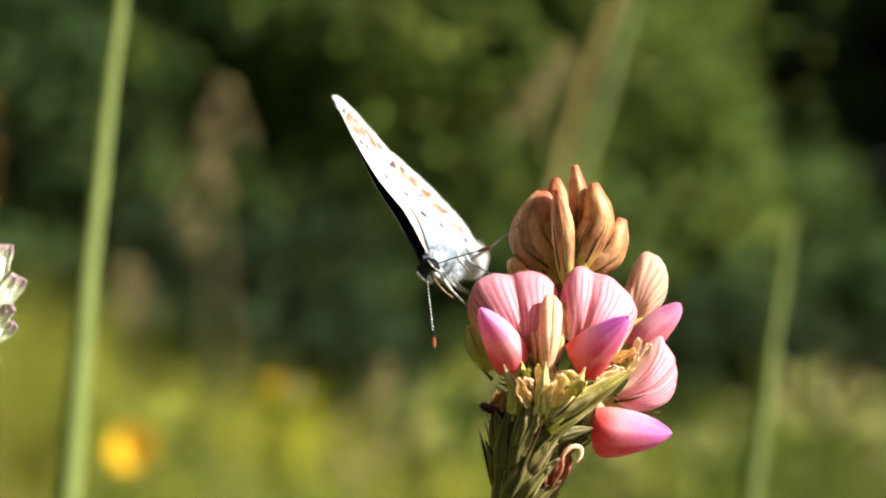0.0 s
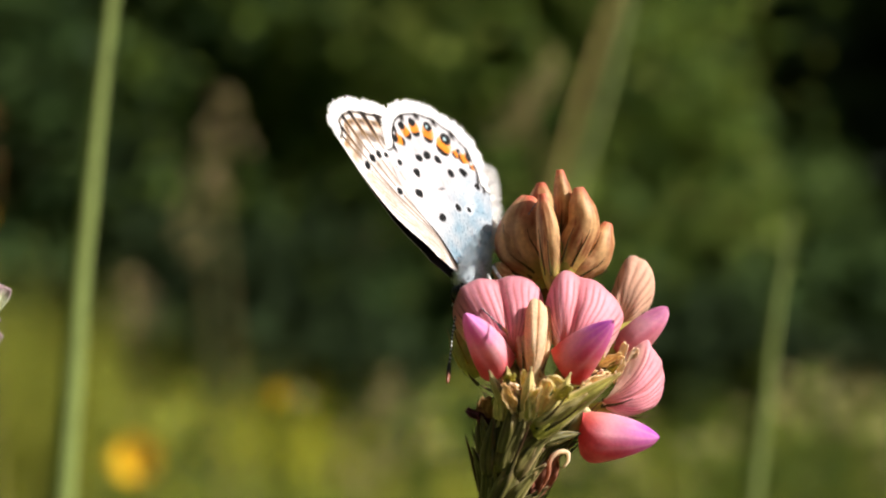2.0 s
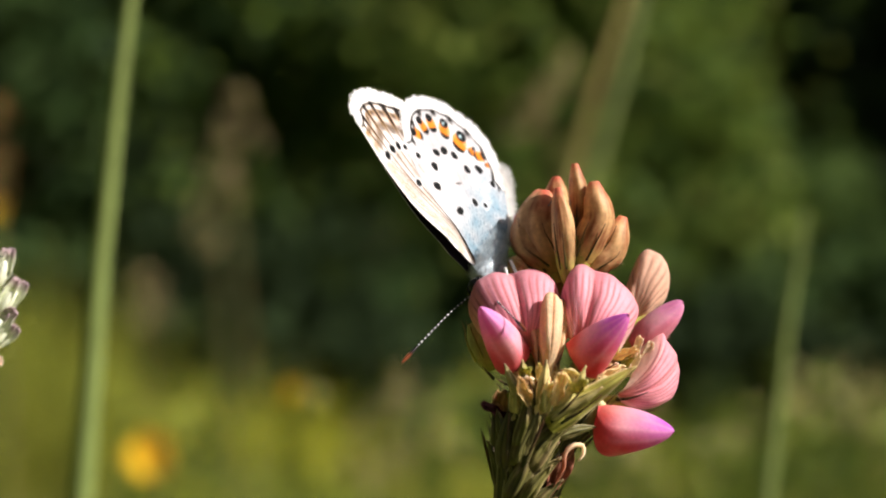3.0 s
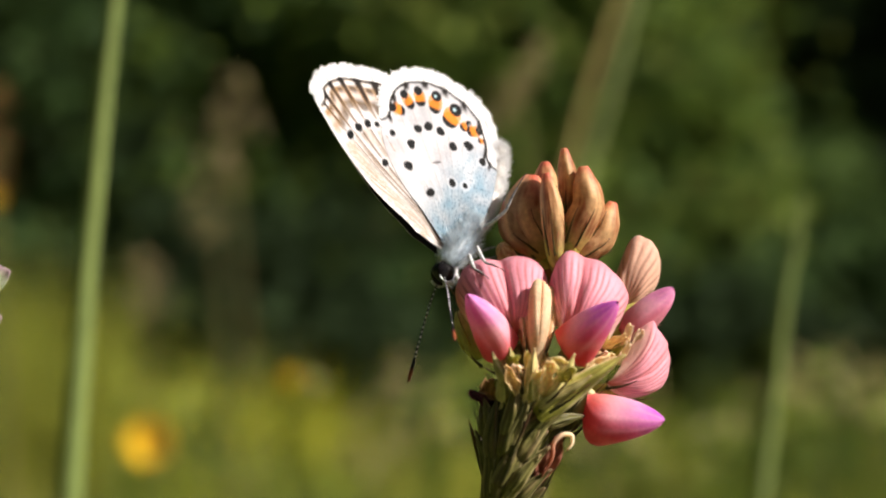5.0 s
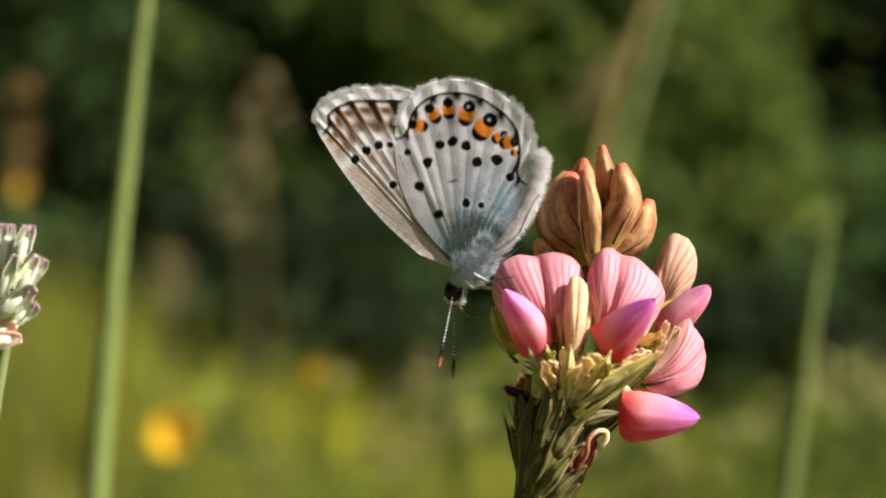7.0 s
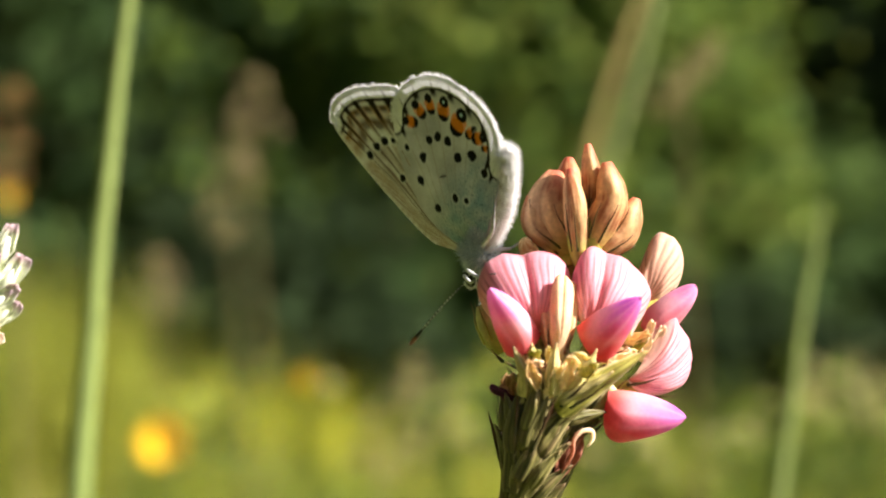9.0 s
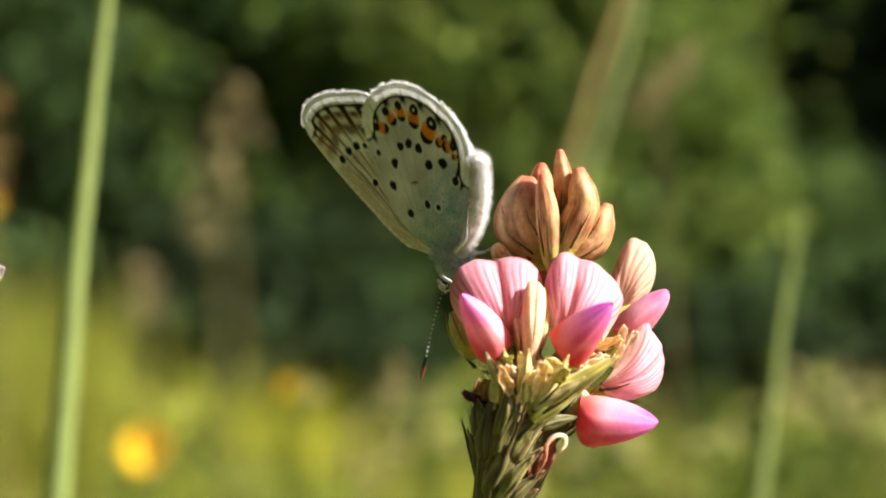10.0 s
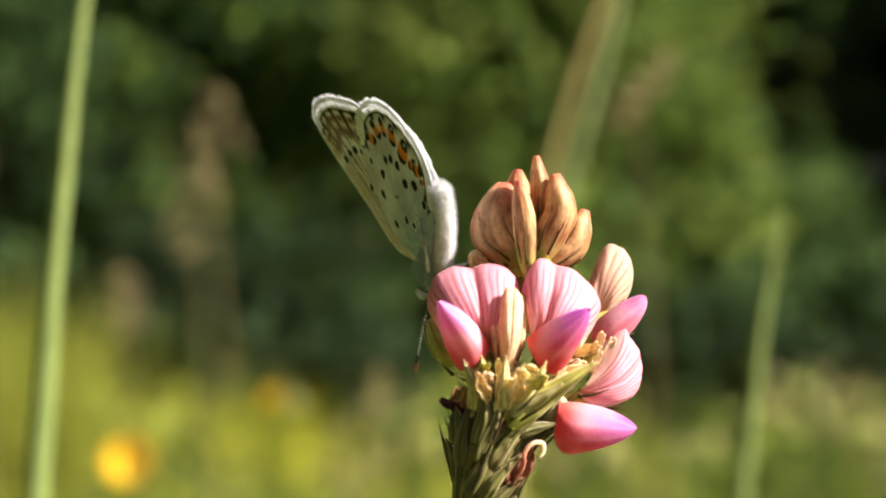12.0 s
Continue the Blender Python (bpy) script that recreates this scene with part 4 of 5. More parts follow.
hairs(sk, [((0.9, 0.1, 0.9), (0.8, 0.35, 0.8)), ((1.5, 0.0, 1.8), (0.7, 0.25, 0.9)), ((0.3, 0.2, 0.5), (0.7, 0.3, 0.5))], 1000, 0.65, (lin(160, 186, 204), lin(246, 250, 252)), (0.15, -0.1, 1.0), 0.011, 9)
tagged(part("fur", sk, HAIR, thorax, "pale blue-grey fur"), kind="stuff")
sk = Skin()
ALY = 0.68
ABDOMEN = [(1.5, MID, 1.2), (2.75, ALY, 2.9), (3.65, ALY, 4.9), (4.0, ALY, 6.8), (4.02, ALY, 8.3), (3.9, ALY, 8.75)]


def girth(s):
    return 0.74 * (1 - 0.10 * s) * math.sqrt(max(0.03, 1 - (max(0.0, s - 0.82) / 0.19) ** 2))


loft(sk, [mm(*p) for p in ABDOMEN], lambda s: (girth(s) / 1000 * 0.92, girth(s) / 1000 * 0.75),
     lambda s, g: mix3(lin(226, 224, 222), lin(150, 128, 110), 0.35 * (0.5 + 0.5 * math.cos(s * 60)) + 0.35 * math.cos(g) + 0.4 * smooth(0.93, 1.0, s)), rings=44, seg=18,
     bumps=lambda s, g: 0.05 * math.cos(s * 56))
abdomen = part("abdomen", sk, CHITIN, butterfly, "white haired abdomen with a blunt end")
sk = Skin()
along = curve_points(ABDOMEN, 24)
hairs(sk, [(tuple(p), (girth(i / 24) * 0.92, girth(i / 24) * 0.78, 0.35)) for i, p in enumerate(along) if 1 < i < 23],
      7600, 0.50, (lin(232, 231, 232), lin(254, 254, 254)), (0.55, 0, -0.25), 0.011, 4)
tagged(part("fur", sk, HAIR, abdomen, "white fur"), kind="stuff")
HX, HY = 0.12, MID + 0.4
sk = Skin()
loft(sk, [mm(HX - 0.05, HY, -0.85), mm(HX - 0.12, HY, -1.25), mm(HX - 0.2, HY, -1.75), mm(HX - 0.25, HY, -2.15)], lambda s: (0.00080 * math.sin(math.pi * (0.16 + 0.72 * s)), 0.00068 * math.sin(math.pi * (0.16 + 0.72 * s))),
     lambda s, g: mix3(lin(30, 30, 32), lin(120, 122, 124), max(0.0, math.cos(g)) ** 2), rings=10, seg=14)
head = part("head", sk, CHITIN, butterfly, "dark head with white hairs")
for side in (-1, 1):
    sk = Skin()
    c0 = Vector((HX - 0.20, HY + side * 0.50, -1.55))
    loft(sk, [mm(*(c0 + Vector((0, -side * 0.28, 0)))), mm(*c0), mm(*(c0 + Vector((0, side * 0.34, 0))))],
         lambda s: (0.00068 * max(0.05, math.sin(math.pi * (0.22 + 0.77 * s))), 0.00080 * max(0.05, math.sin(math.pi * (0.22 + 0.77 * s)))), lambda s, g: lin(20, 17, 17), rings=12, seg=18, hint=(0, 0, 1))
    part("eye", sk, EYE, head, "black compound eye")
    # white scales round it
    sk = Skin()
    for k in range(80):
        g = -2.5 + 3.0 * k / 80
        p = c0 + Vector((0.62 * math.cos(g), side * 0.02, 0.74 * math.sin(g)))
        r = rnd.uniform(0.12, 0.26) if math.sin(g) < 0.5 else 0.10
        q = p + Vector((r * math.cos(g + 0.4), side * rnd.uniform(0.02, 0.16), r * math.sin(g + 0.4)))
        loft(sk, [mm(*p), mm(*((p + q) / 2)), mm(*q)], lambda s: (0.000034 * (1.1 - s),) * 2, lambda s, g2: lin(246, 246, 248), rings=2, seg=4)
    part("eye_ring", sk, HAIR, head, "white hair ring round the eye")
    sk = Skin()
    loft(sk, [mm(HX - 0.1, HY + side * 0.2, -1.8), mm(HX + 0.25, HY + side * 0.26, -2.25), mm(HX + 0.75, HY + side * 0.2, -2.5)], lambda s: (0.00022 * (1 - 0.6 * s),) * 2,
         lambda s, g: mix3(lin(246, 246, 248), lin(70, 66, 66), smooth(0.6, 0.85, s)), rings=8, seg=8)
    part("palp", sk, HAIR, head, "white palp with a dark tip")
sk = Skin()
hairs(sk, [((HX - 0.05, HY, -0.9), (0.5, 0.5, 0.3)), ((HX + 0.3, HY, -2.1), (0.25, 0.35, 0.25))], 500, 0.3, (lin(150, 152, 158), lin(244, 246, 248)), (0.3, 0, -0.3), 0.014, 8)
tagged(part("fur", sk, HAIR, head, "grey and white fur"), kind="stuff")
sk = Skin()
loft(sk, [mm(HX - 0.05, HY, -2.0), mm(HX + 0.5, HY, -2.7), mm(1.3, HY, -3.1), mm(2.2, HY, -2.9)], lambda s: (0.00007,) * 2, lambda s, g: lin(120, 96, 70), rings=14, seg=6)
part("proboscis", sk, CHITIN, head, "thin brown proboscis")

# antennae: ringed black and white shafts with a brown club; each turns on the head
ANTENNA_LONG = 7.6
antennae = []
for side in (-1, 1):
    sk = Skin()
    loft(sk, [mm(0, 0, 0), mm(0, 0.15, 2.5), mm(0, 0.1, 5.0), mm(0, 0, ANTENNA_LONG)],
         lambda s: (((0.055 + 0.012 * math.sin(s * 190)) if s < 0.78 else 0.055 + 0.085 * math.sin(math.pi * min(1, (s - 0.78) / 0.23)) ** 0.8) / 1000,) * 2,
         lambda s, g: (WHITE if math.sin(s * 140) > 0.5 else INK) if s < 0.78 else mix3(INK, lin(124, 66, 40), smooth(0.86, 0.93, s)), rings=110, seg=8)
    antennae.append(part("antenna", sk, CHITIN, butterfly, "black antenna ringed with white, brown club"))

# legs: thigh, shin and foot in one bent shaft, each turning at the thorax to keep its foothold
LEGS = [  # side, hip (mm, own space), foothold (mm, round the flower head), length against the shortest
    (-1, (2.3, -0.3, 1.7), (8.04, -0.60, 5.01), 1.35), (-1, (1.3, -0.9, -0.1), (6.91, -5.80, -1.90), 1.0), (-1, (0.8, -0.7, -0.7), (5.22, -6.00, -2.68), 0.8),
    (1, (1.7, 1.2, 0.9), (6.89, 2.60, 0.82), 1.0), (1, (1.3, 1.25, -0.1), (7.09, 2.60, 0.04), 1.0), (1, (0.8, 1.2, -0.7), (5.01, 0.00, -2.26), 1.0)]
legs = []
for side, hip, hold, far in LEGS:
    sk = Skin()
    loft(sk, [mm(0, 0, 0), mm(-0.30 * far, 0, 0.9 * far), mm(-0.42 * far, 0, 1.4 * far), mm(-0.2 * far, 0, 2.3 * far), mm(-0.05, 0, 3.1 * far), mm(0, 0, 3.6 * far)],
         lambda s: ((0.135 - 0.05 * smooth(0.2, 0.5, s) - 0.05 * smooth(0.6, 0.75, s) + 0.012 * math.sin(s * 120) * smooth(0.55, 0.6, s)) / 1000,) * 2,
         lambda s, g: mix3(lin(206, 206, 208), lin(64, 56, 54), smooth(0.2, 0.75, s) * 0.75 + (0.35 if math.sin(s * 46) > 0.75 else 0)), rings=40, seg=8)
    legs.append(part("leg", sk, CHITIN, butterfly, "thin white and grey leg"))


# ---- the meadow ----
def blade(skin, foot, lean, tall, wide, c0, c1, bend=0.4, seg=5):
    """One grass blade or stalk in metres: a creased strip with thickness."""
    a = Vector(foot)
    d = Vector((lean[0], lean[1], 1.0)).normalized()
    s = d.cross(Vector((lean[1] + 0.3, -lean[0] + 0.2, 0.1))).normalized()
    last = None
    for i in range(seg + 1):
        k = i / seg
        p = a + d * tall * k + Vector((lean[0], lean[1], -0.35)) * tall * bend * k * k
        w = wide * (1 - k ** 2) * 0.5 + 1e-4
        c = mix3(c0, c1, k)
        row = [skin.add(p - s * w, c), skin.add(p + d.cross(s) * w * 0.5, c), skin.add(p + s * w, c), skin.add(p - d.cross(s) * w * 0.3, c)]
        if last:
            for j in range(4):
                skin.f.append((last[j], last[(j + 1) % 4], row[(j + 1) % 4], row[j]))
        last = row


ground_tint = tissue("meadow_soil", rough=0.9, through_light=0.0, grain=6, spread=0.3, bump=0.5)
sk = Skin()
steps = [-600, -120, -30, -8, -3, -1.2, -0.4, 0.4, 1.2, 3, 8, 30, 120, 600]
ids = [[sk.add((x, y, -0.02 + 0.02 * noise.noise((x * 1.3, y * 1.3, 0)) if abs(x) < 50 else 0), lin(84, 92, 44)) for x in steps] for y in steps]
for j in range(len(steps) - 1):
    for i in range(len(steps) - 1):
        sk.f.append((ids[j][i], ids[j][i + 1], ids[j + 1][i + 1], ids[j + 1][i]))
me = sk.mesh("ground")
me.materials.append(ground_tint)
tagged(new("ground", me), "mossy green meadow soil under the grass", "ground", kind="structure")

GRASS = [lin(146, 158, 72), lin(122, 140, 64), lin(176, 174, 90), lin(108, 128, 64), lin(190, 180, 114), lin(92, 112, 60)]
rnd = random.Random(21)
sk = Skin()
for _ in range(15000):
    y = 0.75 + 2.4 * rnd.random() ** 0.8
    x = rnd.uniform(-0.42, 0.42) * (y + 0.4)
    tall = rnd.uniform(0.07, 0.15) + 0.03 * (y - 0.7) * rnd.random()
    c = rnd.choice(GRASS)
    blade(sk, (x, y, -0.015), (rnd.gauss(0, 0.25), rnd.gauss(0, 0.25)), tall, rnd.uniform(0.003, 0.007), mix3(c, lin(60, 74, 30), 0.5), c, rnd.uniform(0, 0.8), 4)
# taller tufts in uneven clumps
TUFT = [lin(204, 202, 84), lin(150, 170, 72), lin(106, 130, 62), lin(74, 94, 54), lin(172, 182, 80), lin(128, 128, 80)]
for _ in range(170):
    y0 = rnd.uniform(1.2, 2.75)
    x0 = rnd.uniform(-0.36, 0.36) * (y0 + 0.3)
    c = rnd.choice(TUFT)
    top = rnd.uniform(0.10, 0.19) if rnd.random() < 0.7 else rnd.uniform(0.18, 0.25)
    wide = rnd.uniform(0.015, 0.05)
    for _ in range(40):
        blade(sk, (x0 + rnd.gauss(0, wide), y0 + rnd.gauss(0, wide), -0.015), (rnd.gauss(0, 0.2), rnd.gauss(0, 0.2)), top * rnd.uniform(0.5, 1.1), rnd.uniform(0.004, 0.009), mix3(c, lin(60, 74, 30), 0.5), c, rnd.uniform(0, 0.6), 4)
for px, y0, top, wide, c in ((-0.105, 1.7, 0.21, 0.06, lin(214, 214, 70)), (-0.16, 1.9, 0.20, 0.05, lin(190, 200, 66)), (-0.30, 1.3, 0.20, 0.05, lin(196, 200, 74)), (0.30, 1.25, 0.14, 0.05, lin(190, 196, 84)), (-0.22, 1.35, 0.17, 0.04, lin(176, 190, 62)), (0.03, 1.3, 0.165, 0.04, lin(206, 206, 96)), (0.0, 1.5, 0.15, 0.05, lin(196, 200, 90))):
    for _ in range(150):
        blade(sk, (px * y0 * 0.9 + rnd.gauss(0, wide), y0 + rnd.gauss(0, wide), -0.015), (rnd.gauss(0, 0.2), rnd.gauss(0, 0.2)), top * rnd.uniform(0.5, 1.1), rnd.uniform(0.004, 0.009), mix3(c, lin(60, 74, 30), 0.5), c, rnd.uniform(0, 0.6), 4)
# single tufts nearer by
for k in range(26):
    y0 = rnd.uniform(0.85, 1.35)
    x0 = rnd.uniform(-0.28, 0.29) * (y0 + 0.11)
    c = rnd.choice([lin(206, 208, 96), lin(176, 190, 84), lin(150, 166, 74), lin(92, 110, 56), lin(214, 206, 130)])
    top = 0.30 - 0.125 * (y0 + 0.11) * rnd.uniform(0.75, 1.1)
    for _ in range(22):
        blade(sk, (x0 + rnd.gauss(0, 0.012), y0 + rnd.gauss(0, 0.012), -0.015), (rnd.gauss(0, 0.12), rnd.gauss(0, 0.12)), top * rnd.uniform(0.75, 1.1), rnd.uniform(0.003, 0.006), mix3(c, lin(60, 74, 30), 0.5), c, rnd.uniform(0, 0.4), 4)
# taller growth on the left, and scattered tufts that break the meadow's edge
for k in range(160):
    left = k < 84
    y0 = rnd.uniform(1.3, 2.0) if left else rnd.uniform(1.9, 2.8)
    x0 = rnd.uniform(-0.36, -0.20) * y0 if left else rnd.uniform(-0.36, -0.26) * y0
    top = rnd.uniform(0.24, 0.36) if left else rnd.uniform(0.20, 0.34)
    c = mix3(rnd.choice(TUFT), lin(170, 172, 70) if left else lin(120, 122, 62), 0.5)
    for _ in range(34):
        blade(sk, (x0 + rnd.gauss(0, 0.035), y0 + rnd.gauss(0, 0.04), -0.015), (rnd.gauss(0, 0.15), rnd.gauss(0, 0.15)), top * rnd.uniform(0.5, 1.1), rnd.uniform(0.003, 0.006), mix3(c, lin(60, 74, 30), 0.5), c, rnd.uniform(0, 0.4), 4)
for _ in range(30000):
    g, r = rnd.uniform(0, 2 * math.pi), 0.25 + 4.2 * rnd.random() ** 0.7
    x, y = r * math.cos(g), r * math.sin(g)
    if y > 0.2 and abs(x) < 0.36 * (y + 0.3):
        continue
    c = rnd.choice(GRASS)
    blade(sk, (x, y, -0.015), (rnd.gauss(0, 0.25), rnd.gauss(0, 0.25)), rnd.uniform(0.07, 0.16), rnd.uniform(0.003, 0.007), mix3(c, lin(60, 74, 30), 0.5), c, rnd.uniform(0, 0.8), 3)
me = sk.mesh("grass")
me.materials.append(BLADE)
tagged(new("grass", me), "short sunlit yellow-green meadow grass", "grass", kind="stuff")


def leaves(skin, n, place, size, tints, rnd2):
    """n folded leaves at place() with a normal that wanders."""
    for _ in range(n):
        p = place()
        d = Vector((rnd2.gauss(0, 1), rnd2.gauss(0, 1), rnd2.gauss(0.2, 0.8))).normalized()
        a, b = frame_of(d, (rnd2.gauss(0, 1), rnd2.gauss(0, 1), rnd2.gauss(0, 1)))
        long, w = size * rnd2.uniform(0.6, 1.3), size * rnd2.uniform(0.2, 0.34)
        c = rnd2.choice(tints)
        c = mix3(c, (0.02, 0.03, 0.01), rnd2.random() * 0.35)
        q = [p, p + d * long * 0.45 + a * w + b * w * 0.4, p + d * long, p + d * long * 0.45 - a * w + b * w * 0.4, p + d * long * 0.5]
        i = [skin.add(k, c) for k in q]
        skin.f += [(i[0], i[1], i[4]), (i[1], i[2], i[4]), (i[2], i[3], i[4]), (i[3], i[0], i[4])]


def shrub(place, wide, tall, deep, n, size, tints, label, seed, name="bush", lean=0.0):
    """A leafy bush: several upright stems and a crown of loose leaves in uneven clumps."""
    rnd2 = random.Random(seed)
    b0 = base(name, place, label, "bush", "bushes behind the meadow")
    o = Vector(place)
    sk = Skin()
    clumps = []
    for _ in range(26):
        g, r = rnd2.uniform(0, 2 * math.pi), rnd2.random() ** 0.5
        h = rnd2.uniform(0.12, 1.0)
        k = math.sqrt(max(0.15, 1 - (h * 0.9) ** 2))
        clumps.append((o + Vector((wide / 2 * r * k * math.cos(g) + lean * h, deep / 2 * r * k * math.sin(g), tall * h)), rnd2.uniform(0.12, 0.26) * min(wide, tall)))
    for c, _ in clumps[:9]:
        loft(sk, [o + Vector((rnd2.gauss(0, 0.03), rnd2.gauss(0, 0.03), 0)), o.lerp(c, 0.5) + Vector((0, 0, 0.1 * tall)), c], lambda s: (0.012 * (1 - 0.8 * s),) * 2,
             lambda s, g: lin(92, 84, 60), rings=6, seg=6)
    part("branchwork", sk, GREEN, b0, "thin woody stems")
    sk = Skin()

    def spot():
        c, r = rnd2.choice(clumps)
        return c + Vector((rnd2.gauss(0, 0.55), rnd2.gauss(0, 0.55), rnd2.gauss(0, 0.5))) * r

    leaves(sk, n, spot, size, tints, rnd2)
    part("crown", sk, LEAF, b0, "loose green leaves")
    return b0


# low broad-leaved herbs in clumps between the grass
rnd = random.Random(57)
HERB = [[lin(206, 208, 92), lin(184, 194, 80)], [lin(150, 170, 76), lin(132, 152, 66)], [lin(64, 82, 42), lin(52, 68, 38)], [lin(196, 186, 128), lin(170, 164, 104)]]
sk = Skin()
for k in range(110):
    y0 = rnd.uniform(1.3, 2.5)
    x0 = rnd.uniform(-0.30, 0.30) * (y0 + 0.11)
    top = 0.30 - rnd.uniform(0.085, 0.165) * (y0 + 0.11)
    tints = rnd.choice((HERB[0], HERB[1], HERB[2], HERB[2], HERB[2], HERB[3]))
    wide = rnd.uniform(0.014, 0.034)
    if top < 0.02:
        continue
    for _ in range(3):
        blade(sk, (x0 + rnd.gauss(0, 0.006), y0, -0.015), (rnd.gauss(0, 0.04), rnd.gauss(0, 0.04)), top, 0.003, lin(110, 120, 60), lin(120, 132, 64), 0.1, 3)
    leaves(sk, 26, lambda: Vector((x0 + rnd.gauss(0, wide), y0 + rnd.gauss(0, wide), max(0.0, top + rnd.gauss(0, wide * 0.8)))), 0.022, tints, rnd)
me = sk.mesh("meadow_herbs")
me.materials.append(LEAF)
tagged(new("meadow_herbs", me), "clumps of yellow-green and dark broad-leaved meadow herbs", "herbs", kind="stuff")

# brighter and darker leaf tints also stand in for sun and shade on bushes
FRESH_LIT = [lin(132, 156, 68), lin(110, 136, 62), lin(148, 160, 78), lin(96, 118, 58)]
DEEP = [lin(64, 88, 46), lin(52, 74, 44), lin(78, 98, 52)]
# dark tints put the shade of hollows into these bushes' leaves
HOLLOW_SHADE = [lin(48, 64, 40), lin(42, 56, 36), lin(56, 72, 42)]
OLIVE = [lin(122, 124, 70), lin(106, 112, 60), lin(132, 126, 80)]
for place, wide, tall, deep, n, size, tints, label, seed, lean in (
        ((0.28, 3.2, 0), 0.85, 1.10, 0.6, 9800, 0.04, FRESH_LIT + DEEP[:1], "tall sunlit green bush at the meadow edge", 2, 0.0),
        ((0.55, 3.25, 0), 0.46, 0.66, 0.5, 8000, 0.04, FRESH_LIT + DEEP[:1], "sunlit green bush at the meadow edge", 15, -0.05),
        ((0.92, 3.70, 0), 0.66, 0.46, 0.5, 9000, 0.04, DEEP + FRESH_LIT[3:], "sunlit green bush at the meadow edge", 1, -0.08),
        ((1.40, 4.00, 0), 0.70, 0.38, 0.5, 7000, 0.04, DEEP + FRESH_LIT[3:], "low sunlit green bush at the meadow edge", 16, -0.05),
        ((-0.33, 2.6, 0), 0.34, 0.36, 0.3, 5000, 0.03, HOLLOW_SHADE, "green bush in the meadow, leaves darkened as shade", 17, 0.0),
        ((-0.55, 2.7, 0), 0.34, 0.28, 0.3, 4000, 0.03, HOLLOW_SHADE, "low green bush in the meadow, leaves darkened as shade", 18, 0.0),
        ((-0.08, 3.7, 0), 0.55, 1.15, 0.5, 5600, 0.04, DEEP + FRESH_LIT[1:2], "dark green bush in half shade", 3, 0.0),
        ((-0.25, 3.95, 0), 0.60, 1.15, 0.5, 6500, 0.04, FRESH_LIT + DEEP[2:], "tall green bush at the meadow edge", 19, 0.0),
        ((-0.40, 3.3, 0), 0.50, 1.10, 0.5, 4500, 0.05, DEEP + FRESH_LIT[:1], "tall green bush at the meadow edge", 7, 0.05),
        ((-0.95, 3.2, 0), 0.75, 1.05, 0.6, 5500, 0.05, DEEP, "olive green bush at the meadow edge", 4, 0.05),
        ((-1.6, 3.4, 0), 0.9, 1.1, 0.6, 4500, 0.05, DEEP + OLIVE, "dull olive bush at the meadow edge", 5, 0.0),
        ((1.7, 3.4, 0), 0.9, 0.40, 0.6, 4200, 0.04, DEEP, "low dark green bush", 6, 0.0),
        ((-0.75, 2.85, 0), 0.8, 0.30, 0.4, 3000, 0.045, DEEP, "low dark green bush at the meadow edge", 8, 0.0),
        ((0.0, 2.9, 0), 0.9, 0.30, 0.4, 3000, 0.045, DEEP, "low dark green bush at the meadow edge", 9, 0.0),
        ((0.31, 1.9, 0), 0.44, 0.22, 0.3, 4500, 0.03, HOLLOW_SHADE, "low green bush in the meadow, leaves darkened as shade", 11, 0.0),
        ((-0.09, 2.0, 0), 0.34, 0.20, 0.3, 3500, 0.03, HOLLOW_SHADE, "low green bush in the meadow, leaves darkened as shade", 13, 0.0),
        ((-0.20, 2.35, 0), 0.40, 0.32, 0.4, 4000, 0.035, HOLLOW_SHADE, "green bush in the meadow, leaves darkened as shade", 12, 0.0),
        ((0.62, 2.3, 0), 0.50, 0.16, 0.3, 4000, 0.03, HOLLOW_SHADE, "low green bush in the meadow, leaves darkened as shade", 20, 0.0),
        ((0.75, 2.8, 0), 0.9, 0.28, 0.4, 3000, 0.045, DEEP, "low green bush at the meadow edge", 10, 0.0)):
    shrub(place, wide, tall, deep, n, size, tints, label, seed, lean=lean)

# the wood behind: a dark stand of trees, too far and too dense to count
rnd = random.Random(33)
sk = Skin()
for _ in range(60):
    x, y = rnd.uniform(-14, 14), rnd.uniform(9, 14)
    loft(sk, [(x, y, -0.1), (x + rnd.gauss(0, 0.1), y, 3), (x + rnd.gauss(0, 0.3), y, 8)], lambda s: (0.14 * (1 - 0.7 * s),) * 2, lambda s, g: lin(60, 52, 42), rings=5, seg=7)
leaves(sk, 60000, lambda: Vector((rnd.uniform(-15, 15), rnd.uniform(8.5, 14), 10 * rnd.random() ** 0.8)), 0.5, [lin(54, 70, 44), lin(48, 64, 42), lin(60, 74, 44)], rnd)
# unseen leaves added left and behind to dim and green sky fill; sunward open
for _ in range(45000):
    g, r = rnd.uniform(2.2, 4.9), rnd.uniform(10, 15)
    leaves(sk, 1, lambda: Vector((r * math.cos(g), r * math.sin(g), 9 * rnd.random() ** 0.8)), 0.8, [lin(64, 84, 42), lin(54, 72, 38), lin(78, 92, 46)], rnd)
# unseen leaves added out of view at right, to cast shade on the wood
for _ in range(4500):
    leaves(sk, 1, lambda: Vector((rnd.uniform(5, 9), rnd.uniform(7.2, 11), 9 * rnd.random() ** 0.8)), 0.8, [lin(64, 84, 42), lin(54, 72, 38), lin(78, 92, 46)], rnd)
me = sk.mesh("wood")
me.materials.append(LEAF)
tagged(new("wood", me), "dark green wood behind the meadow, plus unseen leaves that block light", "trees", kind="stuff")


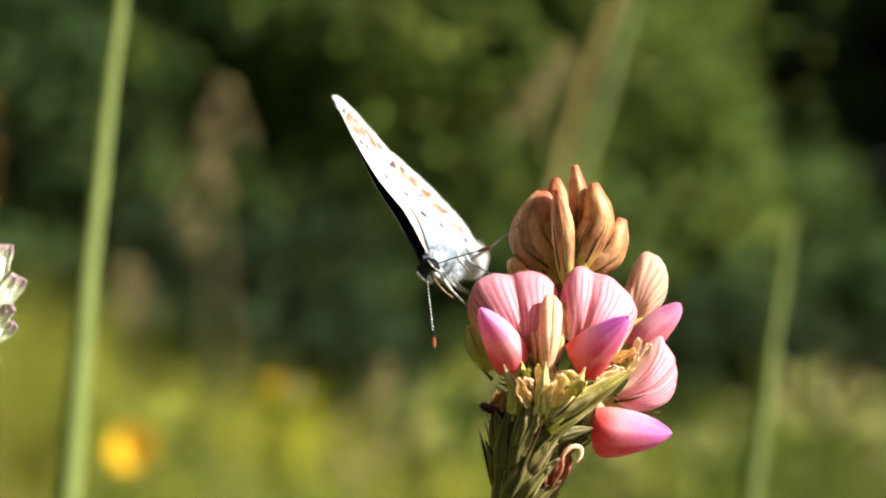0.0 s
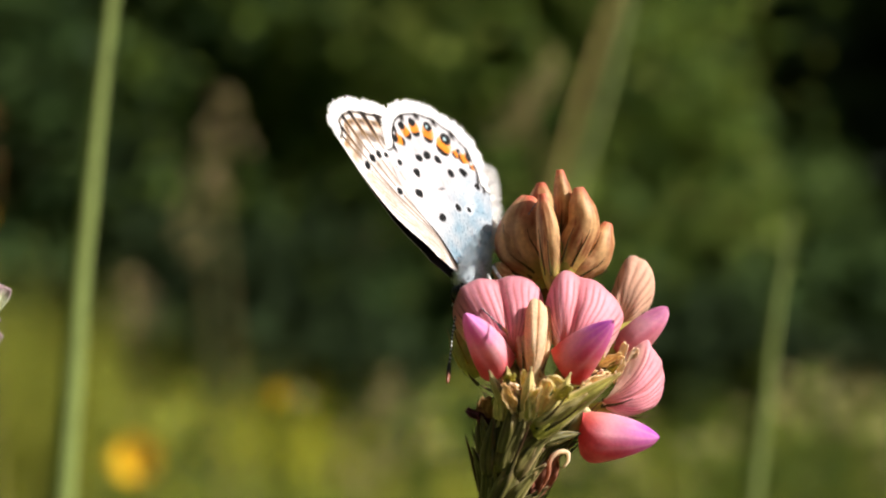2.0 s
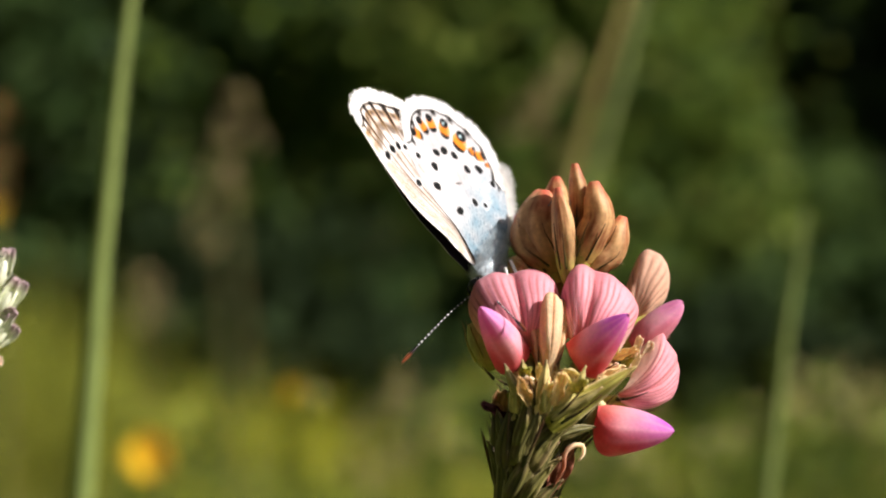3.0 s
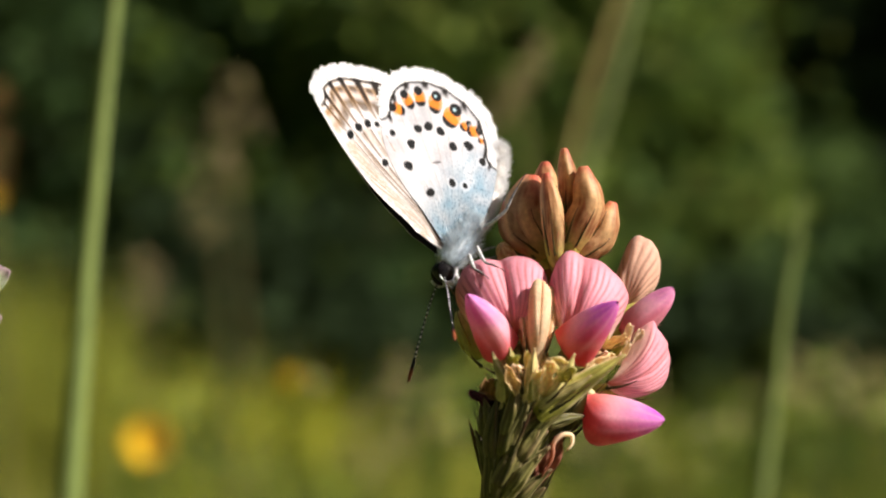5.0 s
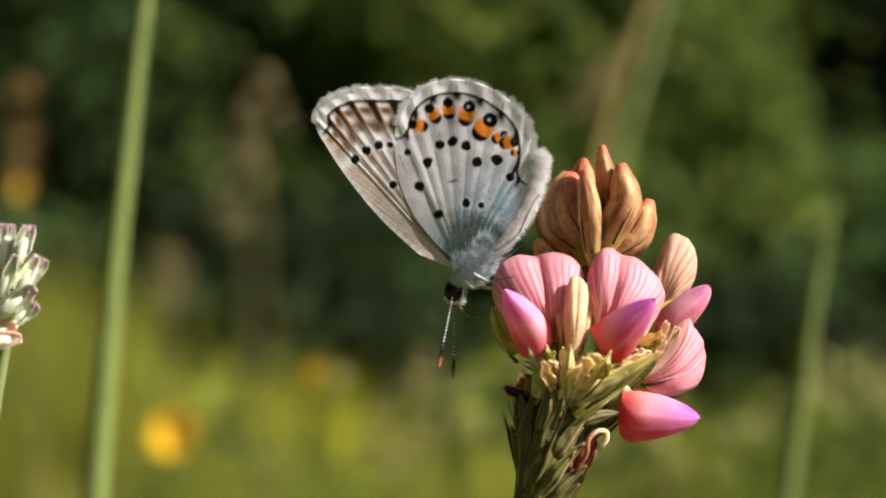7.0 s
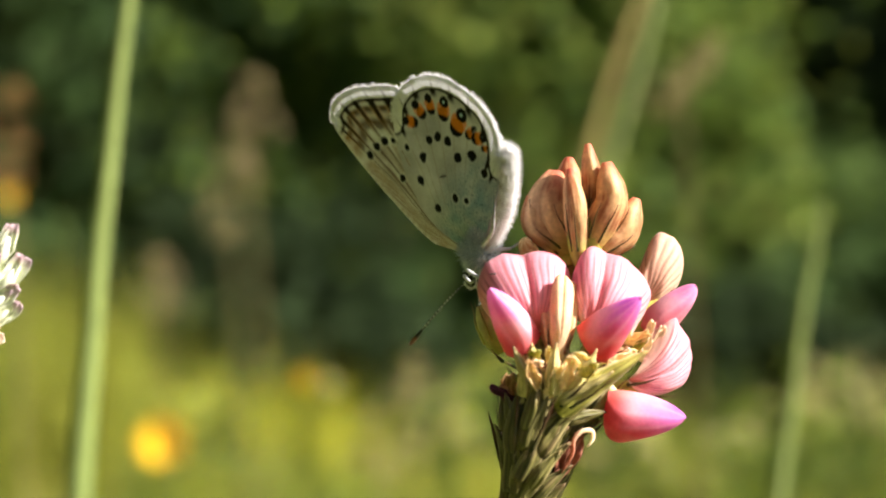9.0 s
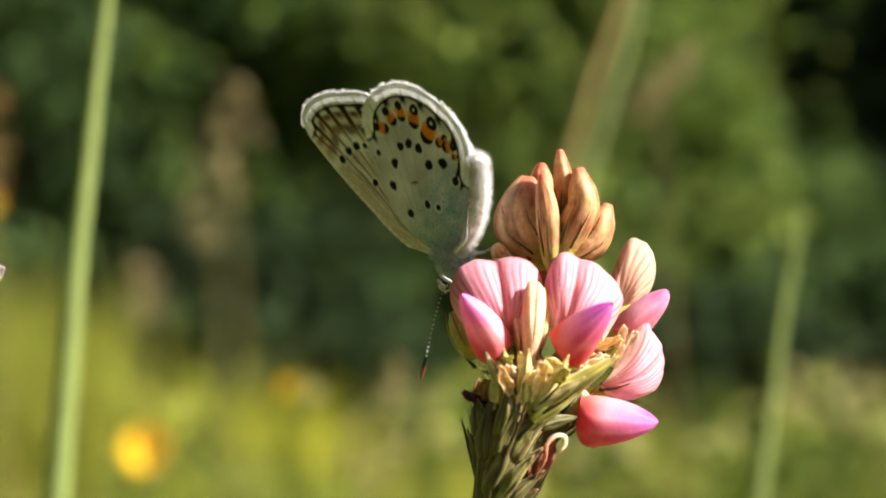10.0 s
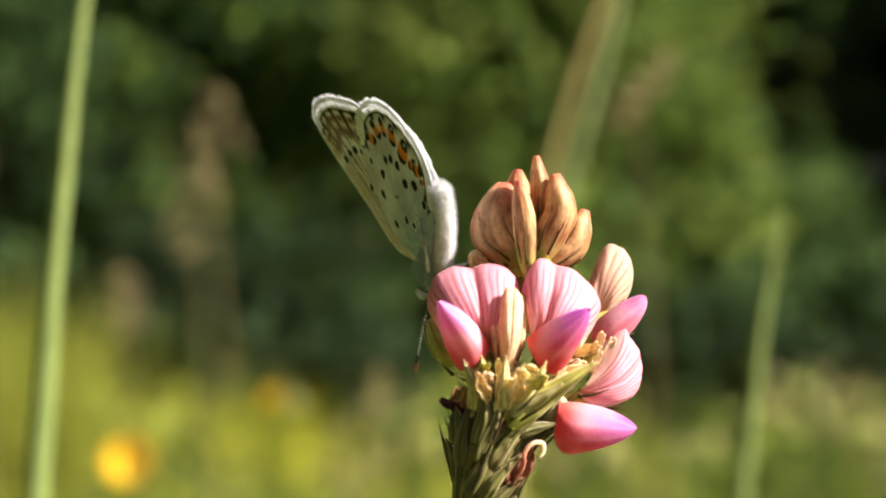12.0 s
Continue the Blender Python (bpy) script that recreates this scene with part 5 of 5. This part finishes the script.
# ---- stalks round the flower ----
def stalk(name, pts, r0, r1, c0, c1, label, seg=10):
    foot = Vector(pts[0])
    b0 = base(name, foot, label, "grass", "grass stalks")
    sk = Skin()
    loft(sk, pts, lambda s: ((r0 + (r1 - r0) * s) / 1000,) * 2, lambda s, g: mix3(mix3(c0, c1, s), lin(210, 214, 150), 0.25 * (0.5 + 0.5 * math.cos(4 * g))), rings=40, seg=seg,
         bumps=lambda s, g: 0.10 * math.cos(4 * g))
    part("stalk", sk, BLADE, b0, label)
    return b0


near = stalk("grass_stalk", [V(-66, 110, -300), V(-60, 110, -170), V(-46.56, 110.00, -33.54), V(-45.74, 110.00, -23.51), V(-44.69, 110.00, -12.13), V(-43.73, 110.00, -0.74), V(-42.38, 110.00, 10.65), V(-41.11, 110.00, 22.04), V(-39.61, 110.00, 33.43), V(-33, 110, 75)],
             1.85, 0.65, lin(112, 132, 66), lin(118, 136, 74), "single upright green grass stalk beside the flower")
far = stalk("grass_stalk", [V(58, 190, -300), V(63.34, 190.00, -43.12), V(65.89, 190.00, -26.60), V(67.93, 190.00, -11.12), V(70.28, 190.00, 1.27), V(71.50, 190.00, 9.52)], 1.75, 0.45, lin(106, 124, 62), lin(112, 130, 68), "upright green grass blade further off")
tall_one = stalk("grass_stalk", [V(40, 300, -300), V(33.23, 300.00, -22.39), V(42.38, 300.00, 15.63), V(48.72, 300.00, 36.75), V(56.46, 300.00, 64.91), V(60.69, 300.00, 84.63)], 1.5, 1.2, lin(104, 116, 66), lin(110, 128, 74),
                 "tall leaning green grass blade further off")
tan_one = stalk("grass_stalk", [V(30, 420, -300), V(38.5, 420, -60), V(43.5, 420, 4), V(50.5, 420, 33), V(58, 420, 58), V(66.5, 420, 81), V(76, 420, 108)], 1.5, 1.3, lin(140, 124, 78), lin(168, 146, 92),
                "leaning straw coloured grass stalk further off")


def panicle(name, foot, top, long, wide, n, tints, label, seed, nod=0.0):
    """A grass stalk with a loose head of small husks."""
    rnd2 = random.Random(seed)
    b0 = base(name, foot, label, "grass", "seeding grasses")
    f, t = Vector(foot), Vector(top)
    sk = Skin()
    loft(sk, [f, f.lerp(t, 0.5) + Vector((0.01, 0, 0)), t], lambda s: (0.0011 * (1 - 0.5 * s),) * 2, lambda s, g: lin(138, 128, 84), rings=12, seg=7)
    part("stalk", sk, BLADE, b0, "thin dry stalk")
    sk = Skin()
    d = ((t - f).normalized() + Vector((nod, 0, 0))).normalized()
    for _ in range(n):
        k = rnd2.random()
        g = rnd2.uniform(0, 2 * math.pi)
        out = Vector((math.cos(g), math.sin(g), 0)) * wide * (1 - k) ** 0.6 * (0.3 + 0.7 * k ** 0.3) * rnd2.random()
        p = t + d * long * (k - 0.5) + out
        c = rnd2.choice(tints)
        e = (d + out.normalized() * 0.5).normalized() * rnd2.uniform(0.004, 0.008)
        loft(sk, [p, p + e * 0.5, p + e], lambda s: (0.0009 * math.sin(math.pi * (0.15 + 0.7 * s)),) * 2, lambda s, g2: c, rings=4, seg=6)
    part("seed_head", sk, SEED, b0, "loose beige seed head")
    return b0


BEIGE = [lin(188, 172, 128), lin(166, 150, 106), lin(150, 140, 92)]
BROWN = [lin(150, 110, 66), lin(170, 126, 74), lin(128, 98, 62)]
swinging = panicle("seeding_grass", V(110, 640, -300), V(69.65, 640.00, 77.36), 0.042, 0.013, 60, BEIGE, "beige seeding grass swaying in the wind", 1, nod=0.75)
panicle("seeding_grass", V(-87.14, 700.00, -293.89), V(-91.00, 700.00, 64.00), 0.045, 0.024, 28, BEIGE, "beige seeding grass", 2, nod=0.2)
panicle("seeding_grass", V(-110.40, 760.00, -315.61), V(-107.91, 760.00, 26.10), 0.045, 0.028, 30, BEIGE, "beige seeding grass", 3, nod=0.4)
panicle("seeding_grass", V(-212.02, 700.00, -293.89), V(-207.70, 700.00, 55.78), 0.05, 0.022, 30, BROWN, "brown seeding grass", 4)
panicle("seeding_grass", V(-163.94, 900.00, -366.28), V(-167.40, 900.00, -20.41), 0.04, 0.018, 26, BEIGE, "beige seeding grass", 5)
panicle("seeding_grass", V(-18.68, 900.00, -366.28), V(-11.76, 900.00, -79.20), 0.03, 0.022, 26, BEIGE, "low beige seeding grass", 6)


def yellow_flower(place, r, label, seed):
    """A small yellow meadow flower: stalk, five cupped petals, a darker centre."""
    rnd2 = random.Random(seed)
    t = Vector(place)
    b0 = base("yellow_flower", (t.x, t.y, -0.01), label, "flower", "yellow flowers in the meadow")
    sk = Skin()
    loft(sk, [(t.x, t.y, -0.01), t * 0.5 + Vector((t.x, t.y, 0)) * 0.5, t], lambda s: (0.0009,) * 2, lambda s, g: lin(90, 110, 50), rings=8, seg=6)
    part("stalk", sk, BLADE, b0, "thin green stalk")
    for k in range(6):
        sk = Skin()
        g0 = 2 * math.pi * k / 6 + seed
        out = Vector((math.cos(g0), -0.55 + 0.4 * math.sin(g0), math.sin(g0))).normalized()
        side = out.cross(Vector((0, 1, 0))).normalized()

        def at(u, v):
            w = (u * 2 - 1) * 0.55 * r * math.sin(math.pi * (0.12 + 0.70 * v))
            return t + out * r * v + side * w + Vector((0, -1, 0)) * r * 0.25 * v * v, lin(240, 202, 40)

        sheet(sk, at, 4, 5, 0.0004)
        part("petal", sk, PETAL, b0)
    sk = Skin()
    loft(sk, [t + Vector((0, 0.001, 0)), t + Vector((0, -0.001, 0)), t + Vector((0, -0.003, 0))], lambda s: (r * 0.3 * (1 - 0.6 * s),) * 2, lambda s, g: lin(220, 176, 24), rings=4, seg=10)
    part("flower_centre", sk, PETAL, b0, "golden centre")


yellow_flower(V(-212.16, 1188.00, -146.29), 0.020, "bright yellow meadow flower among the grass", 1)
yellow_flower(V(-155.59, 1900.00, -150.16), 0.011, "small yellow meadow flower far off", 2)
yellow_flower(V(-135.96, 2050.00, -165.52), 0.012, "small yellow meadow flower far off", 4)
yellow_flower(V(-308.19, 1100.00, 43.91), 0.007, "small tall yellow meadow flower", 3)

# a pale green spike of small buds at the flower's side
spikelet = base("bud_spike", V(-37, 8, -300), "pale green bud spike with mauve tips beside the grass stalk", "flower")
sk = Skin()
loft(sk, [V(-37, 8, -300), V(-35, 8, -100), V(-32.15, 8.00, -10.62), V(-31.13, 8.00, -4.88), V(-30.43, 8.00, 0.86)], lambda s: (0.0006 * (1 - 0.5 * s),) * 2, lambda s, g: lin(130, 142, 92), rings=30, seg=8)
part("stem", sk, GREEN, spikelet, "thin pale green stem")
rnd = random.Random(6)
MILK, SAGE, LILAC = lin(250, 252, 238), lin(222, 230, 188), lin(190, 156, 172)
CREAMY, BLUSH = lin(252, 232, 210), lin(244, 204, 180)
for foot, tip, wide, low in (((-31.83, 8.00, -1.52), (-31.17, 8.00, 1.97), 0.95, 0), ((-30.52, 7.40, -1.18), (-29.54, 7.40, 1.67), 1.05, 0), ((-30.50, 7.00, -3.21), (-28.55, 7.00, -0.49), 1.05, 0), ((-32.67, 8.40, -1.60), (-32.43, 8.40, 0.86), 1.0, 0), ((-33.63, 8.00, -2.01), (-33.30, 8.00, 1.48), 1.0, 0),
                             ((-31.72, 7.00, -3.62), (-30.32, 6.60, -0.45), 1.1, 0), ((-31.97, 7.00, -4.92), (-29.18, 6.60, -2.88), 1.2, 0), ((-31.23, 7.60, -5.48), (-29.14, 7.40, -3.88), 1.1, 0), ((-33.02, 7.00, -4.23), (-31.70, 6.60, -1.18), 1.1, 0), ((-33.83, 7.40, -6.49), (-32.78, 7.00, -3.21), 1.1, 0),
                             ((-32.97, 8.00, -5.50), (-30.98, 8.20, -3.25), 1.0, 0), ((-32.78, 7.00, -6.71), (-30.21, 6.80, -6.29), 1.2, 1), ((-33.07, 7.60, -6.09), (-30.52, 7.40, -5.43), 1.2, 1), ((-34.61, 8.00, -4.06), (-33.96, 8.00, -0.37), 1.0, 0), ((-35.02, 8.00, -6.93), (-34.53, 8.00, -4.88), 1.1, 1)):
    f, t = Vector(foot), Vector(tip)
    sk = Skin()
    loft(sk, [V(*f), V(*f.lerp(t, 0.35)), V(*f.lerp(t, 0.75))], lambda s: (wide * 0.00042 * max(0.15, math.sin(math.pi * (0.15 + 0.7 * s))),) * 2,
         lambda s, g: mix3(mix3(SAGE, STEM_GREEN, 0.35 * (0.5 + 0.5 * math.cos(5 * g))), MILK, s), rings=8, seg=12)
    floret = part("floret", sk, GREEN, spikelet, "small pale floret")
    for k in range(3):
        sk = Skin()
        off = Vector((rnd.uniform(-0.35, 0.35), rnd.uniform(-0.5, 0.1), rnd.uniform(-0.25, 0.25)))
        scrap(sk, f.lerp(t, 0.12) + off * 0.6, t + off, wide * rnd.uniform(0.8, 1.1), 1.1, seed=f.x * 7 + k, c0=CREAMY if low else MILK, c1=BLUSH if low else SAGE, end=None if low else LILAC, crumple=0.12)
        part("petal", sk, HUSK, floret, "cream petal" if low else "whitish petal with a mauve tip")


# ---- what moves ----
# seconds; place of the wing roots in mm; turns in degrees
BUTTERFLY_ROWS = [
    (0, 1.99, 0.00, 1.33, -62.9, 40.7, 16.9),
    (0.5, 2.28, 0.00, 1.41, -64.4, 43.1, 16.1),
    (1, 3.45, 0.00, 2.09, -56.9, 47.4, 23.9),
    (1.2, 3.58, 0.00, 2.50, -53.3, 40.8, 31.0),
    (1.3, 3.83, 0.00, 1.27, -41.0, 32.0, 36.0),
    (1.4, 4.47, 0.00, 0.52, -28.4, 19.0, 31.1),
    (1.5, 4.64, -0.20, 1.03, -30.7, 13.8, 32.2),
    (2, 4.98, 0.00, 0.43, -23.2, 9.0, 40.5),
    (2.5, 5.09, -0.10, 0.44, -24.6, 11.2, 42.0),
    (4.5, 5.07, -0.50, 0.53, -25.1, 11.7, 43.8),
    (5, 3.60, -0.60, 0.57, -17.1, 11.7, 29.0),
    (5.5, 2.24, -0.60, -1.11, -7.1, -1.3, 13.4),
    (6, 2.37, -0.60, -1.14, -15.7, 0.4, 16.8),
    (6.5, 2.54, -0.50, -1.21, -15.9, 0.8, 16.6),
    (7, 1.34, -0.20, -1.30, -0.5, 10.6, -8.9),
    (7.2, 1.06, 0.40, -0.99, 6.1, 16.6, -11.2),
    (8.8, 2.62, 1.80, -0.76, 17.0, 12.5, -43.6),
    (9, 2.70, 2.00, -0.77, 18.3, 13.1, -42.9),
    (9.5, 2.77, 2.20, -0.73, 21.3, 13.0, -42.7),
    (10, 2.78, 2.50, -0.66, 21.6, 14.6, -42.6),
    (10.5, 2.34, 2.50, -0.68, 19.1, 19.6, -41.9),
    (11, 2.89, 3.00, -0.49, 22.6, 27.0, -53.3),
    (11.5, 2.98, 3.40, -0.82, 22.2, 24.9, -56.1),
    (12, 3.20, 3.80, -0.96, 23.5, 24.3, -58.1),
]
# seconds; where the antenna's tip lies from its root, in the butterfly's space (mm)
ANTENNA_NEAR = [(0, 0.73, -4.5, -6.1), (0.5, -0.7, -5.4, -5.2), (1, 1.06, -3.8, -6.5), (2, -2.07, -4.4, -5.8), (2.5, -1.95, -3.95, -6.19), (4.5, -2.17, -3.79, -6.22),
                (5, -1.66, -3.2, -6.69), (5.5, 0.2, -4.1, -6.05), (6, -0.3, -4.8, -5.7), (6.5, -3.46, -5.4, -4.1), (7, 1.0, -5.3, -5.3), (9, -4.58, -0.97, -5.98), (9.5, -4.59, -1.27, -5.92),
                (10, -0.85, -1.2, -7.4), (10.5, 0.25, -1.5, -7.3), (11, -2.15, -1.19, -7.19), (11.5, -2.54, -1.36, -7.03), (12, -1.38, -0.75, -7.44)]
ANTENNA_FAR = [(0, 2.29, 2.65, -6.74), (0.5, 2.21, 2.75, -6.73), (1, 3.1, 2.0, -6.65), (1.5, -1.58, 0.96, -7.37), (2, -3.05, 0.71, -6.92), (2.5, -4.2, 4.66, -4.3),
               (4.5, -4.22, 2.96, -5.58), (5, -0.8, 3.4, -6.6), (5.5, 3.1, 4.0, -5.6), (6, -2.0, 3.0, -6.6), (6.5, -4.05, 2.3, -5.9), (7, 0.5, 5.0, -5.5), (7.2, -0.33, 4.58, -6.06),
               (9, -2.07, 3.79, -6.26), (12, -2.13, 3.37, -6.47)]
# seconds; how far the seed head swings aside (mm)
SWAY = [(0, -8), (0.5, -27), (1, -40), (1.5, 2), (2, -13), (2.5, -8), (4.5, -35), (5, -24), (5.5, -44), (6, -20), (6.5, -13), (7, 3), (9, 44), (10, 42), (11, 1), (12, 41)]
# seconds; how far the near stalk leans aside at the flower's height (mm)
STALK_SWAY = [(0, 0.6), (0.5, 0.1), (1, -0.3), (1.5, -0.1), (2, 0.3), (2.5, 0.8), (4.5, 0.8), (5.5, 0.1), (7, 0), (9, -0.6), (10.5, -0.5), (12, -0.7)]


def motions():
    path = [(t, pose(x / 1000, y / 1000, LIFT + z / 1000, a, b, c)) for t, x, y, z, a, b, c in BUTTERFLY_ROWS]
    walk(butterfly, path)
    for ob, side, rows in ((antennae[0], -1, ANTENNA_NEAR), (antennae[1], 1, ANTENNA_FAR)):
        root = mm(HX - 0.25, HY + side * 0.22, -1.6)
        walk(ob, [(t, Matrix.Translation(root) @ (Vector(v) - Vector((HX, HY, 0))).to_track_quat("Z", "Y").to_matrix().to_4x4()) for t, *v in rows])
    for ob, (side, hip, hold, _) in zip(legs, LEGS):
        rows = []
        for t, m in path:
            q = m.inverted() @ V(*hold) - mm(*hip)
            q.y = side * max(side * q.y, 0.0004)
            q.x = max(q.x, 0.0008)
            rows.append((t, Matrix.Translation(mm(*hip)) @ q.to_track_quat("Z", "X").to_matrix().to_4x4()))
        walk(ob, rows)
    # the near grass stalk leans a little with the wind, the seed head swings about its foot
    at = near.location.copy()
    walk(near, [(t, Matrix.Translation(at) @ pose(0, 0, 0, 0, math.degrees(math.atan(dx / 300)), 0)) for t, dx in STALK_SWAY])
    foot = swinging.location.copy()
    tall = 0.377
    walk(swinging, [(t, Matrix.Translation(foot) @ pose(0, 0, 0, 0, math.degrees(math.atan(dx / 1000 / tall)), 0)) for t, dx in SWAY])


motions()
